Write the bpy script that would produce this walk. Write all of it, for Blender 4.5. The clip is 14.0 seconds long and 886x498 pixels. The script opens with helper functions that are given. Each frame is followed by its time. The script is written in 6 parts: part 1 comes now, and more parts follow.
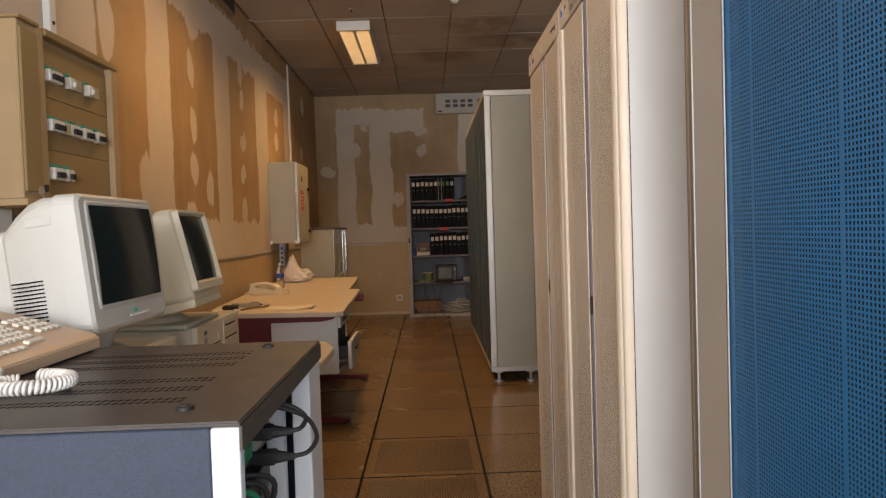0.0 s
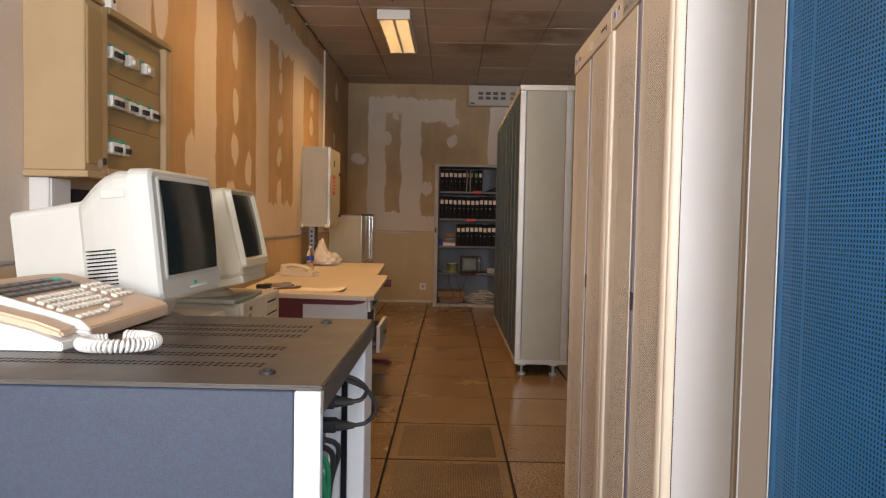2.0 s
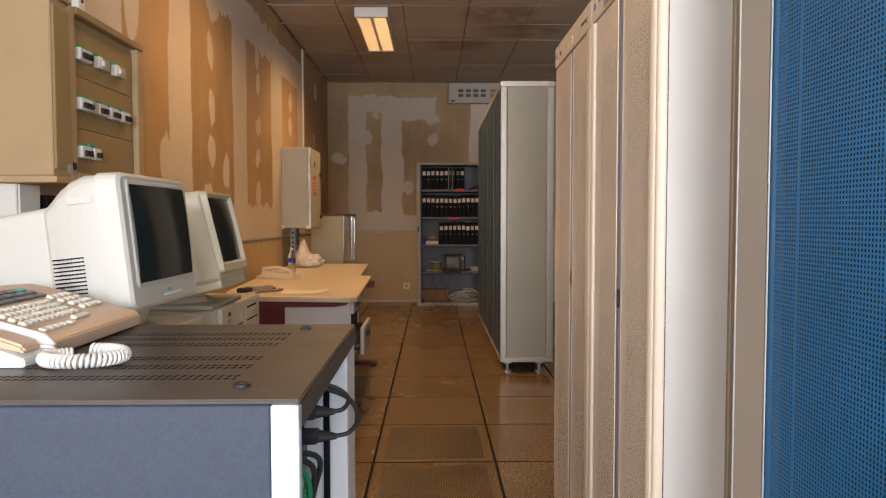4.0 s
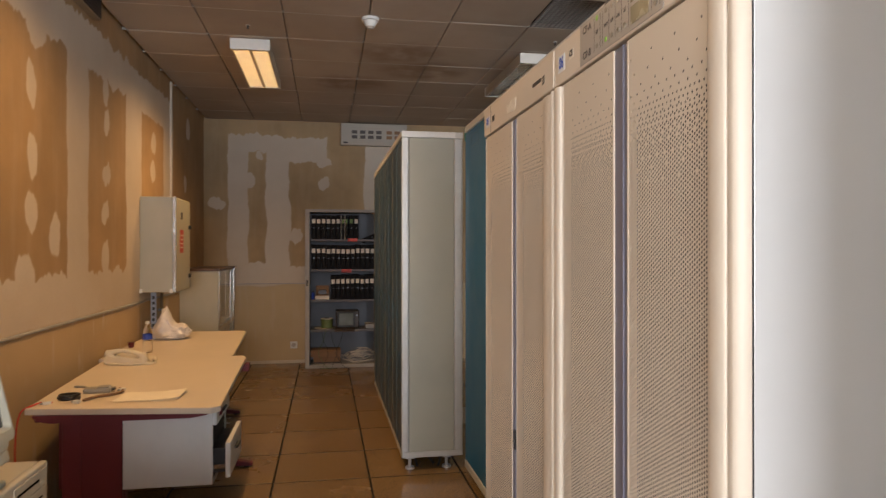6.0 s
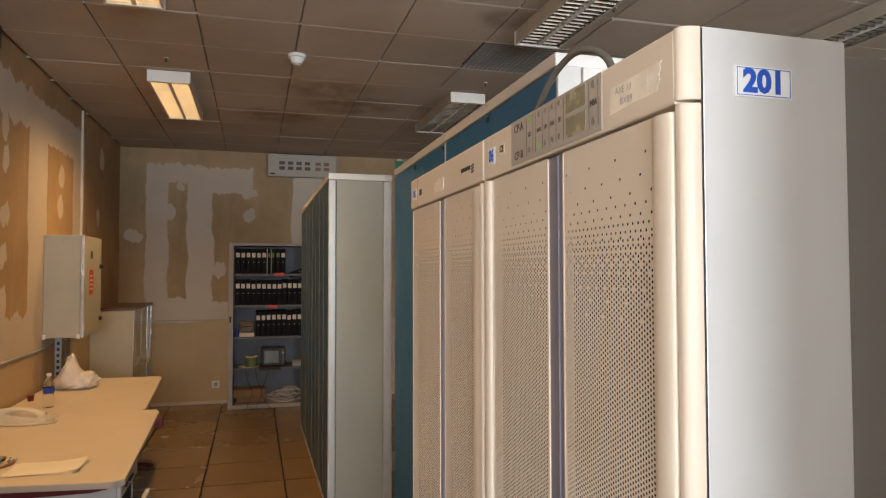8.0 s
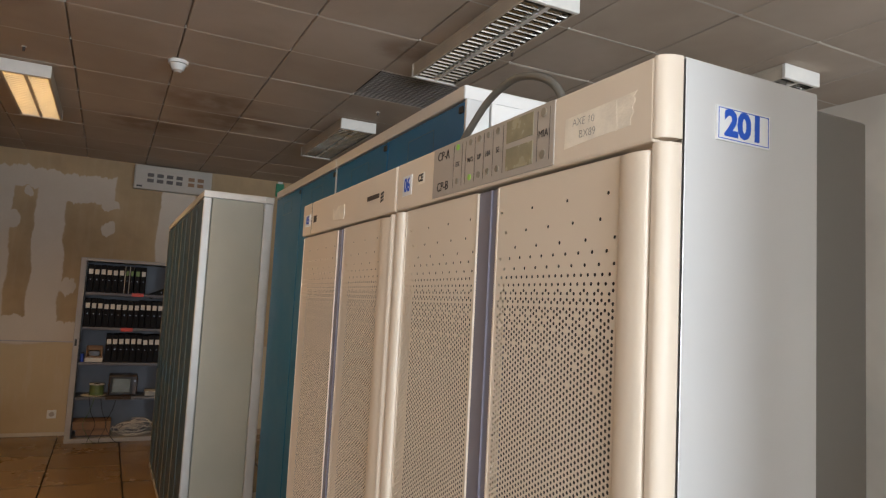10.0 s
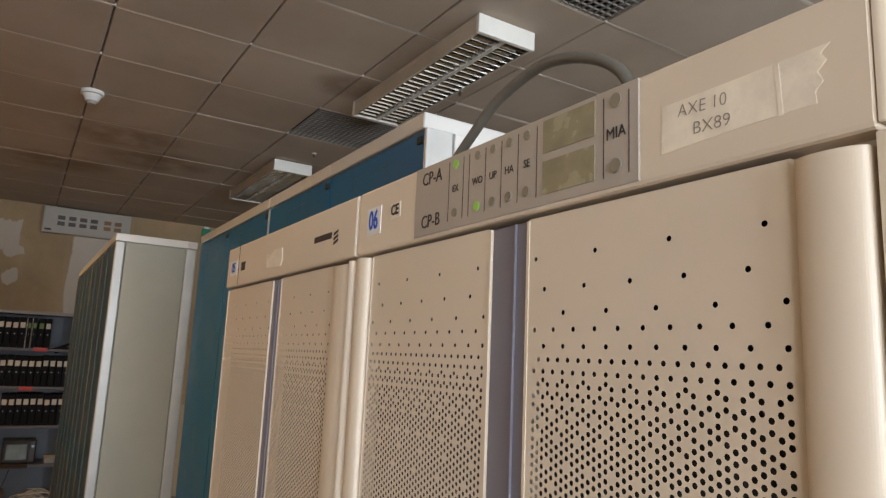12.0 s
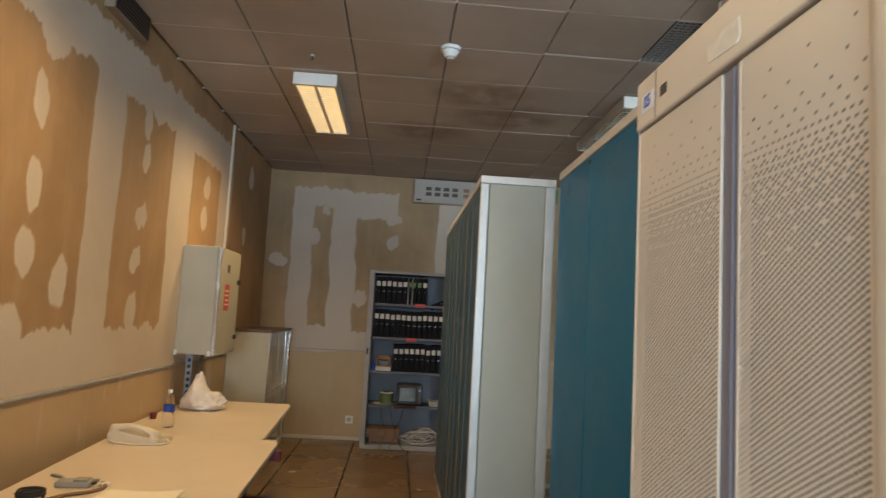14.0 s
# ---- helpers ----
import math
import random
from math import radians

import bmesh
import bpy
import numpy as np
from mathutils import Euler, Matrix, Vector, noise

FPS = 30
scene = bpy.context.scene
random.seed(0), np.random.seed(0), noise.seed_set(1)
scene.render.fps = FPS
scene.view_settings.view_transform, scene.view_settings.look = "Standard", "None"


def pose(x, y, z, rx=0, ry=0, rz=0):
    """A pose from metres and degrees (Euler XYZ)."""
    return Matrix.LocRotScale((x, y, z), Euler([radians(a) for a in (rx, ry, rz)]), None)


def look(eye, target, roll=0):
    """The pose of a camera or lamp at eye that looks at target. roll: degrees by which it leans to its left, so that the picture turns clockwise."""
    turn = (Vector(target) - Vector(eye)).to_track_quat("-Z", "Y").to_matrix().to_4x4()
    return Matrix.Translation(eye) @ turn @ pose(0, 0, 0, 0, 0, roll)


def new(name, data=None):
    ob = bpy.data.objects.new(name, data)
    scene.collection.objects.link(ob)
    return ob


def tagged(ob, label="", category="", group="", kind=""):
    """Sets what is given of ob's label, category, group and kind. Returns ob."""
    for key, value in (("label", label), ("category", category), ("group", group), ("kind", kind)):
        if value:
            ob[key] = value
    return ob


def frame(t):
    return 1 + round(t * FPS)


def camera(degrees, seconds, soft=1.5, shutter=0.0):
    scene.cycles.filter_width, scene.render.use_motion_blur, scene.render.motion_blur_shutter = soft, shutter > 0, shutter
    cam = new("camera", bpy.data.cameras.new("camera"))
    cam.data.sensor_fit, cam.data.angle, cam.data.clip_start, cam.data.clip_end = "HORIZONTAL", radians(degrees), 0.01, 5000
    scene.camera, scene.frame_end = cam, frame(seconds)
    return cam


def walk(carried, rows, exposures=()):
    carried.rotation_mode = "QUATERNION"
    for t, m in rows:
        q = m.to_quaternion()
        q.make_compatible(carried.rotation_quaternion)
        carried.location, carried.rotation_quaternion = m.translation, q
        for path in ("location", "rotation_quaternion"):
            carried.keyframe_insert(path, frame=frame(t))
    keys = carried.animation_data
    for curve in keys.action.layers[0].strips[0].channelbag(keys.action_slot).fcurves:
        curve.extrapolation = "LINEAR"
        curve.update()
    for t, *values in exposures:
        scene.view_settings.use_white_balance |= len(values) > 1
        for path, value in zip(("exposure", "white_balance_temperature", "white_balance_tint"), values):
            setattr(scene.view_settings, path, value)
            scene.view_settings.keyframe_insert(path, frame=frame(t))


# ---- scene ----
cam = camera(67.0, 14.0, soft=1.25, shutter=0.2)
PATH = [
    (0, (0.288, 0.235, 1.2), (0.33, 2.233, 1.14), -1.8),
    (0.5, (0.223, 0.203, 1.195), (0.304, 2.2, 1.145), -0.9),
    (1, (0.218, 0.18, 1.187), (0.267, 2.178, 1.14), 0.2),
    (1.5, (0.217, 0.18, 1.186), (0.202, 2.179, 1.133), 0.8),
    (2, (0.218, 0.177, 1.196), (0.199, 2.176, 1.11), 1.1),
    (4.3, (0.22, 0.242, 1.199), (0.276, 2.239, 1.108), -0.7),
    (4.5, (0.216, 0.343, 1.197), (0.298, 2.339, 1.109), -0.9),
    (5, (0.257, 0.632, 1.244), (0.370, 2.628, 1.219), 0.1),
    (5.5, (0.251, 0.828, 1.328), (0.398, 2.822, 1.316), 0.2),
    (6, (0.247, 0.966, 1.453), (0.593, 2.935, 1.458), 0.0),
    (6.5, (0.273, 1.035, 1.582), (0.805, 2.962, 1.632), -0.6),
    (7, (0.282, 1.058, 1.62), (0.821, 2.983, 1.705), -0.3),
    (7.5, (0.289, 1.064, 1.618), (0.827, 2.989, 1.695), -0.4),
    (8, (0.288, 1.075, 1.608), (0.831, 2.998, 1.678), -0.1),
    (8.5, (0.258, 1.086, 1.614), (0.901, 2.978, 1.708), 0.7),
    (8.7, (0.252, 1.094, 1.617), (0.986, 2.951, 1.729), 0.9),
    (10.8, (0.35, 1.358, 1.636), (1.242, 3.136, 1.843), 2.9),
    (11, (0.369, 1.396, 1.644), (1.248, 3.178, 1.875), 2.8),
    (11.5, (0.376, 1.473, 1.658), (1.283, 3.233, 1.938), 2.9),
    (12, (0.362, 1.51, 1.66), (1.406, 3.184, 1.986), 2.5),
    (12.5, (0.353, 1.525, 1.661), (1.475, 3.142, 2.018), 2.5),
    (13, (0.348, 1.54, 1.659), (1.48, 3.15, 2.011), 2.7),
    (13.5, (0.334, 1.638, 1.587), (0.924, 3.527, 1.874), 3.5),
    (14, (0.337, 1.827, 1.47), (0.46, 3.813, 1.674), 3.1),
]
EXPOSURES = [(0, -0.25, 6350, 11), (0.5, 0.0, 6350, 11), (1.5, 0.08, 6300, 12), (4.5, 0.0, 6150, 11), (5, -0.04, 6050, 10), (5.5, -0.06, 6000, 10), (6.5, 0.02, 6050, 9),
             (8.5, 0.0, 5950, 7), (11, -0.2, 5750, 5), (12.5, -0.1, 5750, 4), (13.2, -0.05, 5500, 2), (14, 0.26, 5150, -3)]
walk(cam, [(t, look(eye, target, roll)) for t, eye, target, roll in PATH], EXPOSURES)

# ---------------------------------------------------------------- world and light
CEIL = 3.13
WEST, EAST, NORTH, SOUTH = -1.27, 4.6, 9.83, -2.6

world = bpy.data.worlds.new("world")
scene.world = world
world.use_nodes = True
wt = world.node_tree
sky = wt.nodes.new("ShaderNodeTexSky")
sky.sky_type, sky.sun_disc = "NISHITA", False
sky.sun_elevation, sky.sun_rotation = radians(38), radians(200)
wt.links.new(sky.outputs[0], wt.nodes["Background"].inputs[0])
wt.nodes["Background"].inputs[1].default_value = 0.1


def area_light(name, m, sx, sy, watts, colour):
    data = bpy.data.lights.new(name, "AREA")
    data.shape, data.size, data.size_y, data.energy, data.color = "RECTANGLE", sx, sy, watts, colour
    ob = new(name, data)
    ob.matrix_world = m
    return ob


# Daylight through the three window openings behind the starting point.
WINDOWS = [(-0.75, 0.75), (1.15, 2.65), (2.95, 4.25)]
for wx0, wx1 in WINDOWS:
    area_light("window_daylight", look(((wx0 + wx1) / 2, SOUTH + 0.02, 1.7), ((wx0 + wx1) / 2, 0, 1.55)), wx1 - wx0 - 0.1, 1.3, 138, (0.955, 0.97, 1.0))
WEST_WINDOW = (-2.2, -0.5)
area_light("window_daylight", look((WEST + 0.02, sum(WEST_WINDOW) / 2, 1.7), (1.0, sum(WEST_WINDOW) / 2 + 0.6, 1.55)), 1.6, 1.3, 66, (1.0, 0.96, 0.94))
WARM = (1.0, 0.56, 0.21)
LAMP_WATTS = 29

# ---------------------------------------------------------------- mesh helpers


def part(name, bm, material, parent=None, label="", smooth=False):
    me = bpy.data.meshes.new(name)
    bm.to_mesh(me)
    bm.free()
    me.materials.append(material)
    if smooth:
        me.shade_smooth()
    ob = new(name, me)
    if parent is not None:
        ob.parent = parent
    if label:
        tagged(ob, label)
    return ob


def raw(name, verts, faces, material, parent=None):
    me = bpy.data.meshes.new(name)
    me.from_pydata(verts, [], faces)
    me.materials.append(material)
    ob = new(name, me)
    if parent is not None:
        ob.parent = parent
    return ob


def thing(name, m, label, category, group="", kind=""):
    ob = new(name)
    ob.empty_display_size = 0.1
    ob.matrix_basis = m
    return tagged(ob, label, category, group, kind)


def box(x0, x1, y0, y1, z0, z1, b=0.0, seg=1, bm=None):
    bm = bm or bmesh.new()
    m = Matrix.Translation(((x0 + x1) / 2, (y0 + y1) / 2, (z0 + z1) / 2)) @ Matrix.Diagonal((x1 - x0, y1 - y0, z1 - z0, 1))
    made = bmesh.ops.create_cube(bm, size=1, matrix=m)["verts"]
    if b:
        edges = list({e for v in made for e in v.link_edges})
        bmesh.ops.bevel(bm, geom=edges, offset=b, segments=seg, affect="EDGES", profile=0.5)
    return bm


def cyl(p0, p1, r, n=14, r2=None, bm=None):
    bm = bm or bmesh.new()
    a, b = Vector(p0), Vector(p1)
    d = b - a
    m = Matrix.Translation((a + b) / 2) @ d.to_track_quat("Z", "Y").to_matrix().to_4x4()
    bmesh.ops.create_cone(bm, cap_ends=True, segments=n, radius1=r, radius2=r if r2 is None else r2, depth=d.length, matrix=m)
    return bm


def loft(rings, bm=None, caps=True):
    bm = bm or bmesh.new()
    vs = [[bm.verts.new(p) for p in r] for r in rings]
    n = len(vs[0])
    for a, b in zip(vs, vs[1:]):
        for i in range(n):
            bm.faces.new((a[i], a[(i + 1) % n], b[(i + 1) % n], b[i]))
    if caps:
        bm.faces.new(vs[0][::-1])
        bm.faces.new(vs[-1])
    bmesh.ops.recalc_face_normals(bm, faces=bm.faces)
    return bm


def smoothed(pts, n=6):
    """A Catmull-Rom line through the points."""
    pts = [Vector(p) for p in pts]
    full = [2 * pts[0] - pts[1]] + pts + [2 * pts[-1] - pts[-2]]
    out = []
    for a, b, c, d in zip(full, full[1:], full[2:], full[3:]):
        for k in range(n):
            t = k / n
            out.append(0.5 * (2 * b + (c - a) * t + (2 * a - 5 * b + 4 * c - d) * t * t + (3 * b - a - 3 * c + d) * t ** 3))
    return out + [pts[-1]]


def tube(pts, r, n=8, bm=None):
    pts = [Vector(p) for p in pts]
    rings, side = [], None
    for i, p in enumerate(pts):
        d = (pts[min(i + 1, len(pts) - 1)] - pts[max(i - 1, 0)]).normalized()
        if side is None:
            side = d.orthogonal().normalized()
        side = (side - d * side.dot(d)).normalized()
        up = d.cross(side)
        rings.append([p + r * (side * math.cos(2 * math.pi * k / n) + up * math.sin(2 * math.pi * k / n)) for k in range(n)])
    return loft(rings, bm)


def prism(poly, z0, z1, bm=None, axis="z", b=0.0):
    """A straight prism over a polygon; axis: the way along which it is drawn out."""
    bm = bm or bmesh.new()
    place = {"z": lambda u, v, w: (u, v, w), "y": lambda u, v, w: (u, w, v), "x": lambda u, v, w: (w, u, v)}[axis]
    lo = [bm.verts.new(place(u, v, z0)) for u, v in poly]
    hi = [bm.verts.new(place(u, v, z1)) for u, v in poly]
    n = len(poly)
    fs = [bm.faces.new(lo[::-1]), bm.faces.new(hi)]
    fs += [bm.faces.new((lo[i], lo[(i + 1) % n], hi[(i + 1) % n], hi[i])) for i in range(n)]
    bmesh.ops.recalc_face_normals(bm, faces=fs)
    if b:
        edges = list({e for v in lo + hi for e in v.link_edges})
        bmesh.ops.bevel(bm, geom=edges, offset=b, segments=2, affect="EDGES")
    return bm


def rounded(cx, cy, w, h, r, n=4):
    """The outline of a rounded rectangle, in two coordinates."""
    out = []
    for qx, qy, a0 in ((1, 1, 0), (-1, 1, 90), (-1, -1, 180), (1, -1, 270)):
        for k in range(n + 1):
            a = radians(a0 + 90 * k / n)
            out.append((cx + qx * (w / 2 - r) + r * math.cos(a), cy + qy * (h / 2 - r) + r * math.sin(a)))
    return out


def writing(name, text, size, m, material, parent=None, narrow=1.0, depth=0.0006, bold=0.0):
    """Letters as a thin mesh; m: the pose of the writing's middle, reading along its x."""
    cu = bpy.data.curves.new(name, "FONT")
    cu.body, cu.size, cu.align_x, cu.align_y, cu.extrude = text, size, "CENTER", "CENTER", depth
    cu.resolution_u, cu.offset = 3, bold
    tmp = bpy.data.objects.new(name, cu)
    scene.collection.objects.link(tmp)
    dg = bpy.context.evaluated_depsgraph_get()
    me = bpy.data.meshes.new_from_object(tmp.evaluated_get(dg))
    bpy.data.objects.remove(tmp)
    me.transform(m @ Matrix.Diagonal((narrow, 1, 1, 1)))
    me.materials.clear()
    me.materials.append(material)
    ob = new(name, me)
    if parent is not None:
        ob.parent = parent
    return ob


# ---------------------------------------------------------------- materials


class Nodes:
    def __init__(self, name):
        self.m = bpy.data.materials.new(name)
        self.m.use_nodes = True
        self.t = self.m.node_tree
        self.b = self.t.nodes["Principled BSDF"]

    def add(self, kind, **inputs):
        n = self.t.nodes.new(kind)
        for k, v in inputs.items():
            n.inputs[k.replace("_", " ")].default_value = v
        return n

    def link(self, a, b):
        self.t.links.new(a, b)

    def calc(self, op, a, b=None, clamp=False):
        n = self.t.nodes.new("ShaderNodeMath")
        n.operation, n.use_clamp = op, clamp
        for i, v in enumerate((a, b)):
            if v is None:
                continue
            if isinstance(v, (int, float)):
                n.inputs[i].default_value = v
            else:
                self.link(v, n.inputs[i])
        return n.outputs[0]

    def ramp(self, value, lo, hi, out_lo=0.0, out_hi=1.0, smooth=True):
        n = self.t.nodes.new("ShaderNodeMapRange")
        n.interpolation_type = "SMOOTHSTEP" if smooth else "LINEAR"
        n.inputs[1].default_value, n.inputs[2].default_value, n.inputs[3].default_value, n.inputs[4].default_value = lo, hi, out_lo, out_hi
        self.link(value, n.inputs[0])
        return n.outputs[0]

    def mix(self, fac, a, b):
        n = self.t.nodes.new("ShaderNodeMix")
        n.data_type = "RGBA"
        for v, i in ((fac, 0), (a, 6), (b, 7)):
            if isinstance(v, (int, float)):
                n.inputs[i].default_value = v
            elif isinstance(v, tuple):
                n.inputs[i].default_value = (*v[:3], 1)
            else:
                self.link(v, n.inputs[i])
        return n.outputs[2]

    def coords(self):
        return self.t.nodes.new("ShaderNodeTexCoord").outputs["Object"]

    def noise(self, co, scale, detail=3.0, rough=0.55):
        n = self.add("ShaderNodeTexNoise", Scale=scale, Detail=detail, Roughness=rough)
        self.link(co, n.inputs["Vector"])
        return n.outputs["Fac"]

    def bump(self, height, strength, distance=0.002):
        n = self.add("ShaderNodeBump", Strength=strength, Distance=distance)
        self.link(height, n.inputs["Height"])
        self.link(n.outputs[0], self.b.inputs["Normal"])


def paint(name, colour, rough=0.45, metal=0.0, var=0.12, scale=5.0, grain=260.0, bump=0.08, grime=0.0, spec=0.5, rvar=0.12):
    """A painted, plastic or metal surface with blotches, fine grain and uneven gloss."""
    n = Nodes(name)
    co = n.coords()
    big, fine = n.noise(co, scale, 4), n.noise(co, grain, 2)
    k = n.ramp(big, 0.3, 0.7)
    dark = tuple(c * (1 - var) for c in colour)
    lite = tuple(min(1, c * (1 + var * 0.5)) for c in colour)
    col = n.mix(k, dark, lite)
    if grime:
        g = n.ramp(n.noise(co, scale * 3.1, 6, 0.7), 0.58, 0.78)
        col = n.mix(n.calc("MULTIPLY", g, grime), col, tuple(c * 0.45 for c in colour))
    n.link(col, n.b.inputs["Base Color"])
    n.link(n.ramp(big, 0.3, 0.7, max(0.03, rough - rvar / 2), min(1, rough + rvar / 2)), n.b.inputs["Roughness"])
    n.b.inputs["Metallic"].default_value = metal
    n.b.inputs["Specular IOR Level"].default_value = spec
    if bump:
        n.bump(fine, bump, 0.001)
    return n.m


def wallboard(name, axis, base, filler, patches, dabs, lower, smears, bottom):
    """Stripped plasterboard: brown paper with pale, hand-drawn filler. patches: (u0, u1, z0, z1) left bare; dabs: (u, z, ru, rz) filled screw heads."""
    n = Nodes(name)
    co = n.coords()
    warp = n.add("ShaderNodeTexNoise", Scale=2.1, Detail=8.0, Roughness=0.62)
    n.link(co, warp.inputs["Vector"])
    sub = n.t.nodes.new("ShaderNodeVectorMath")
    sub.operation = "MULTIPLY_ADD"
    n.link(warp.outputs["Color"], sub.inputs[0])
    sub.inputs[1].default_value = (0.16, 0.16, 0.16)
    sub.inputs[2].default_value = (-0.08, -0.08, -0.08)
    add = n.t.nodes.new("ShaderNodeVectorMath")
    add.operation = "ADD"
    n.link(co, add.inputs[0])
    n.link(sub.outputs[0], add.inputs[1])
    sep = n.t.nodes.new("ShaderNodeSeparateXYZ")
    n.link(add.outputs[0], sep.inputs[0])
    u, z = sep.outputs[1 if axis == "y" else 0], sep.outputs[2]
    # the trowel leaves scalloped upper edges
    comb = n.t.nodes.new("ShaderNodeCombineXYZ")
    n.link(u, comb.inputs[0])
    z = n.calc("ADD", z, n.ramp(n.noise(comb.outputs[0], 9.0, 3, 0.6), 0.25, 0.75, -0.05, 0.05, False))
    bare = None
    for u0, u1, z0, z1 in patches:
        d = n.calc("MINIMUM", n.calc("MINIMUM", n.calc("SUBTRACT", u, u0), n.calc("SUBTRACT", u1, u)),
                   n.calc("MINIMUM", n.calc("SUBTRACT", z, z0), n.calc("SUBTRACT", z1, z)))
        bare = d if bare is None else n.calc("MAXIMUM", bare, d)
    mask = n.ramp(bare, -0.008, 0.012)
    spot = None
    for du, dz, ru, rz in dabs:
        a = n.calc("DIVIDE", n.calc("SUBTRACT", u, du), ru)
        b = n.calc("DIVIDE", n.calc("SUBTRACT", z, dz), rz)
        d = n.calc("SUBTRACT", 1.0, n.calc("ADD", n.calc("MULTIPLY", a, a), n.calc("MULTIPLY", b, b)))
        spot = d if spot is None else n.calc("MAXIMUM", spot, d)
    mask = n.calc("MULTIPLY", mask, n.ramp(spot, 0.25, 0.5, 1.0, 0.0))
    cloud, streak, fine = n.noise(co, 1.3, 5, 0.6), None, n.noise(co, 70, 5, 0.65)
    st = n.add("ShaderNodeMapping")
    st.inputs["Scale"].default_value = (7, 7, 0.8)
    n.link(co, st.inputs[0])
    streak = n.noise(st.outputs[0], 1.6, 5, 0.6)
    brown = n.mix(n.ramp(cloud, 0.3, 0.7), tuple(c * 0.82 for c in base), tuple(min(1, c * 1.12) for c in base))
    brown = n.mix(n.calc("MULTIPLY", n.ramp(streak, 0.45, 0.75), 0.25), brown, tuple(0.5 * (a + b) for a, b in zip(base, filler)))
    pale = n.mix(n.ramp(cloud, 0.35, 0.7), filler, tuple(0.78 * a + 0.2 * b for a, b in zip(filler, base)))
    pale = n.mix(n.ramp(fine, 0.35, 0.8, 0.0, 0.22), pale, tuple(c * 0.7 for c in filler))
    # below the joint line the board is bare with thin vertical smears
    low = n.ramp(sep.outputs[2], lower - 0.03, lower + 0.01, 1.0, 0.0)
    brown = n.mix(low, brown, n.mix(n.ramp(cloud, 0.3, 0.7), tuple(c * 0.9 for c in bottom), bottom))
    smear = n.calc("MULTIPLY", n.ramp(streak, 0.52, 0.62), n.ramp(n.noise(co, 2.2, 3), 0.42, 0.6))
    mask = n.calc("MAXIMUM", n.calc("MULTIPLY", mask, n.calc("SUBTRACT", 1.0, low)), n.calc("MULTIPLY", low, n.calc("SUBTRACT", 1.0, n.calc("MULTIPLY", smear, smears))))
    n.link(n.mix(mask, pale, brown), n.b.inputs["Base Color"])
    n.link(n.ramp(mask, 0, 1, 0.62, 0.8), n.b.inputs["Roughness"])
    n.bump(n.calc("ADD", n.calc("MULTIPLY", mask, -0.6), n.calc("MULTIPLY", fine, 0.35)), 0.5, 0.003)
    return n.m


def tile_material(name, a, b, speckle, rough, holes=False):
    """Speckled brown floor tile; each one a little different."""
    n = Nodes(name)
    co = n.coords()
    rnd = n.t.nodes.new("ShaderNodeObjectInfo").outputs["Random"]
    off = n.t.nodes.new("ShaderNodeVectorMath")
    off.operation = "ADD"
    comb = n.t.nodes.new("ShaderNodeCombineXYZ")
    n.link(n.calc("MULTIPLY", rnd, 37.0), comb.inputs[0])
    n.link(n.calc("MULTIPLY", rnd, 91.0), comb.inputs[1])
    n.link(co, off.inputs[0])
    n.link(comb.outputs[0], off.inputs[1])
    c2 = off.outputs[0]
    spk = n.noise(c2, 88, 4, 0.85)
    cloud = n.noise(c2, 2.5, 4, 0.55)
    col = n.mix(n.ramp(cloud, 0.3, 0.72), a, b)
    col = n.mix(n.ramp(spk, 0.49, 0.60, 0.0, speckle), col, tuple(c * 0.28 for c in a))
    col = n.mix(n.ramp(spk, 0.30, 0.44, speckle, 0.0), col, tuple(min(1, c * 2.1) for c in b))
    col = n.mix(n.ramp(rnd, 0, 1, 0.0, 0.35, False), col, tuple(c * 0.62 for c in a))
    if holes:
        vor = n.add("ShaderNodeTexVoronoi", Scale=85.0, Randomness=0.0)
        n.link(co, vor.inputs["Vector"])
        col = n.mix(n.ramp(vor.outputs["Distance"], 0.26, 0.40, 0.95, 0.0), col, (0.008, 0.006, 0.004))
    n.link(col, n.b.inputs["Base Color"])
    n.link(n.calc("ADD", n.ramp(cloud, 0.2, 0.8, rough - 0.02, rough + 0.05), n.ramp(rnd, 0, 1, -0.06, 0.08, False)), n.b.inputs["Roughness"])
    n.b.inputs["Specular IOR Level"].default_value = 0.45
    n.bump(n.calc("ADD", n.calc("MULTIPLY", spk, 0.4), n.noise(c2, 9, 2)), 0.12, 0.002)
    return n.m


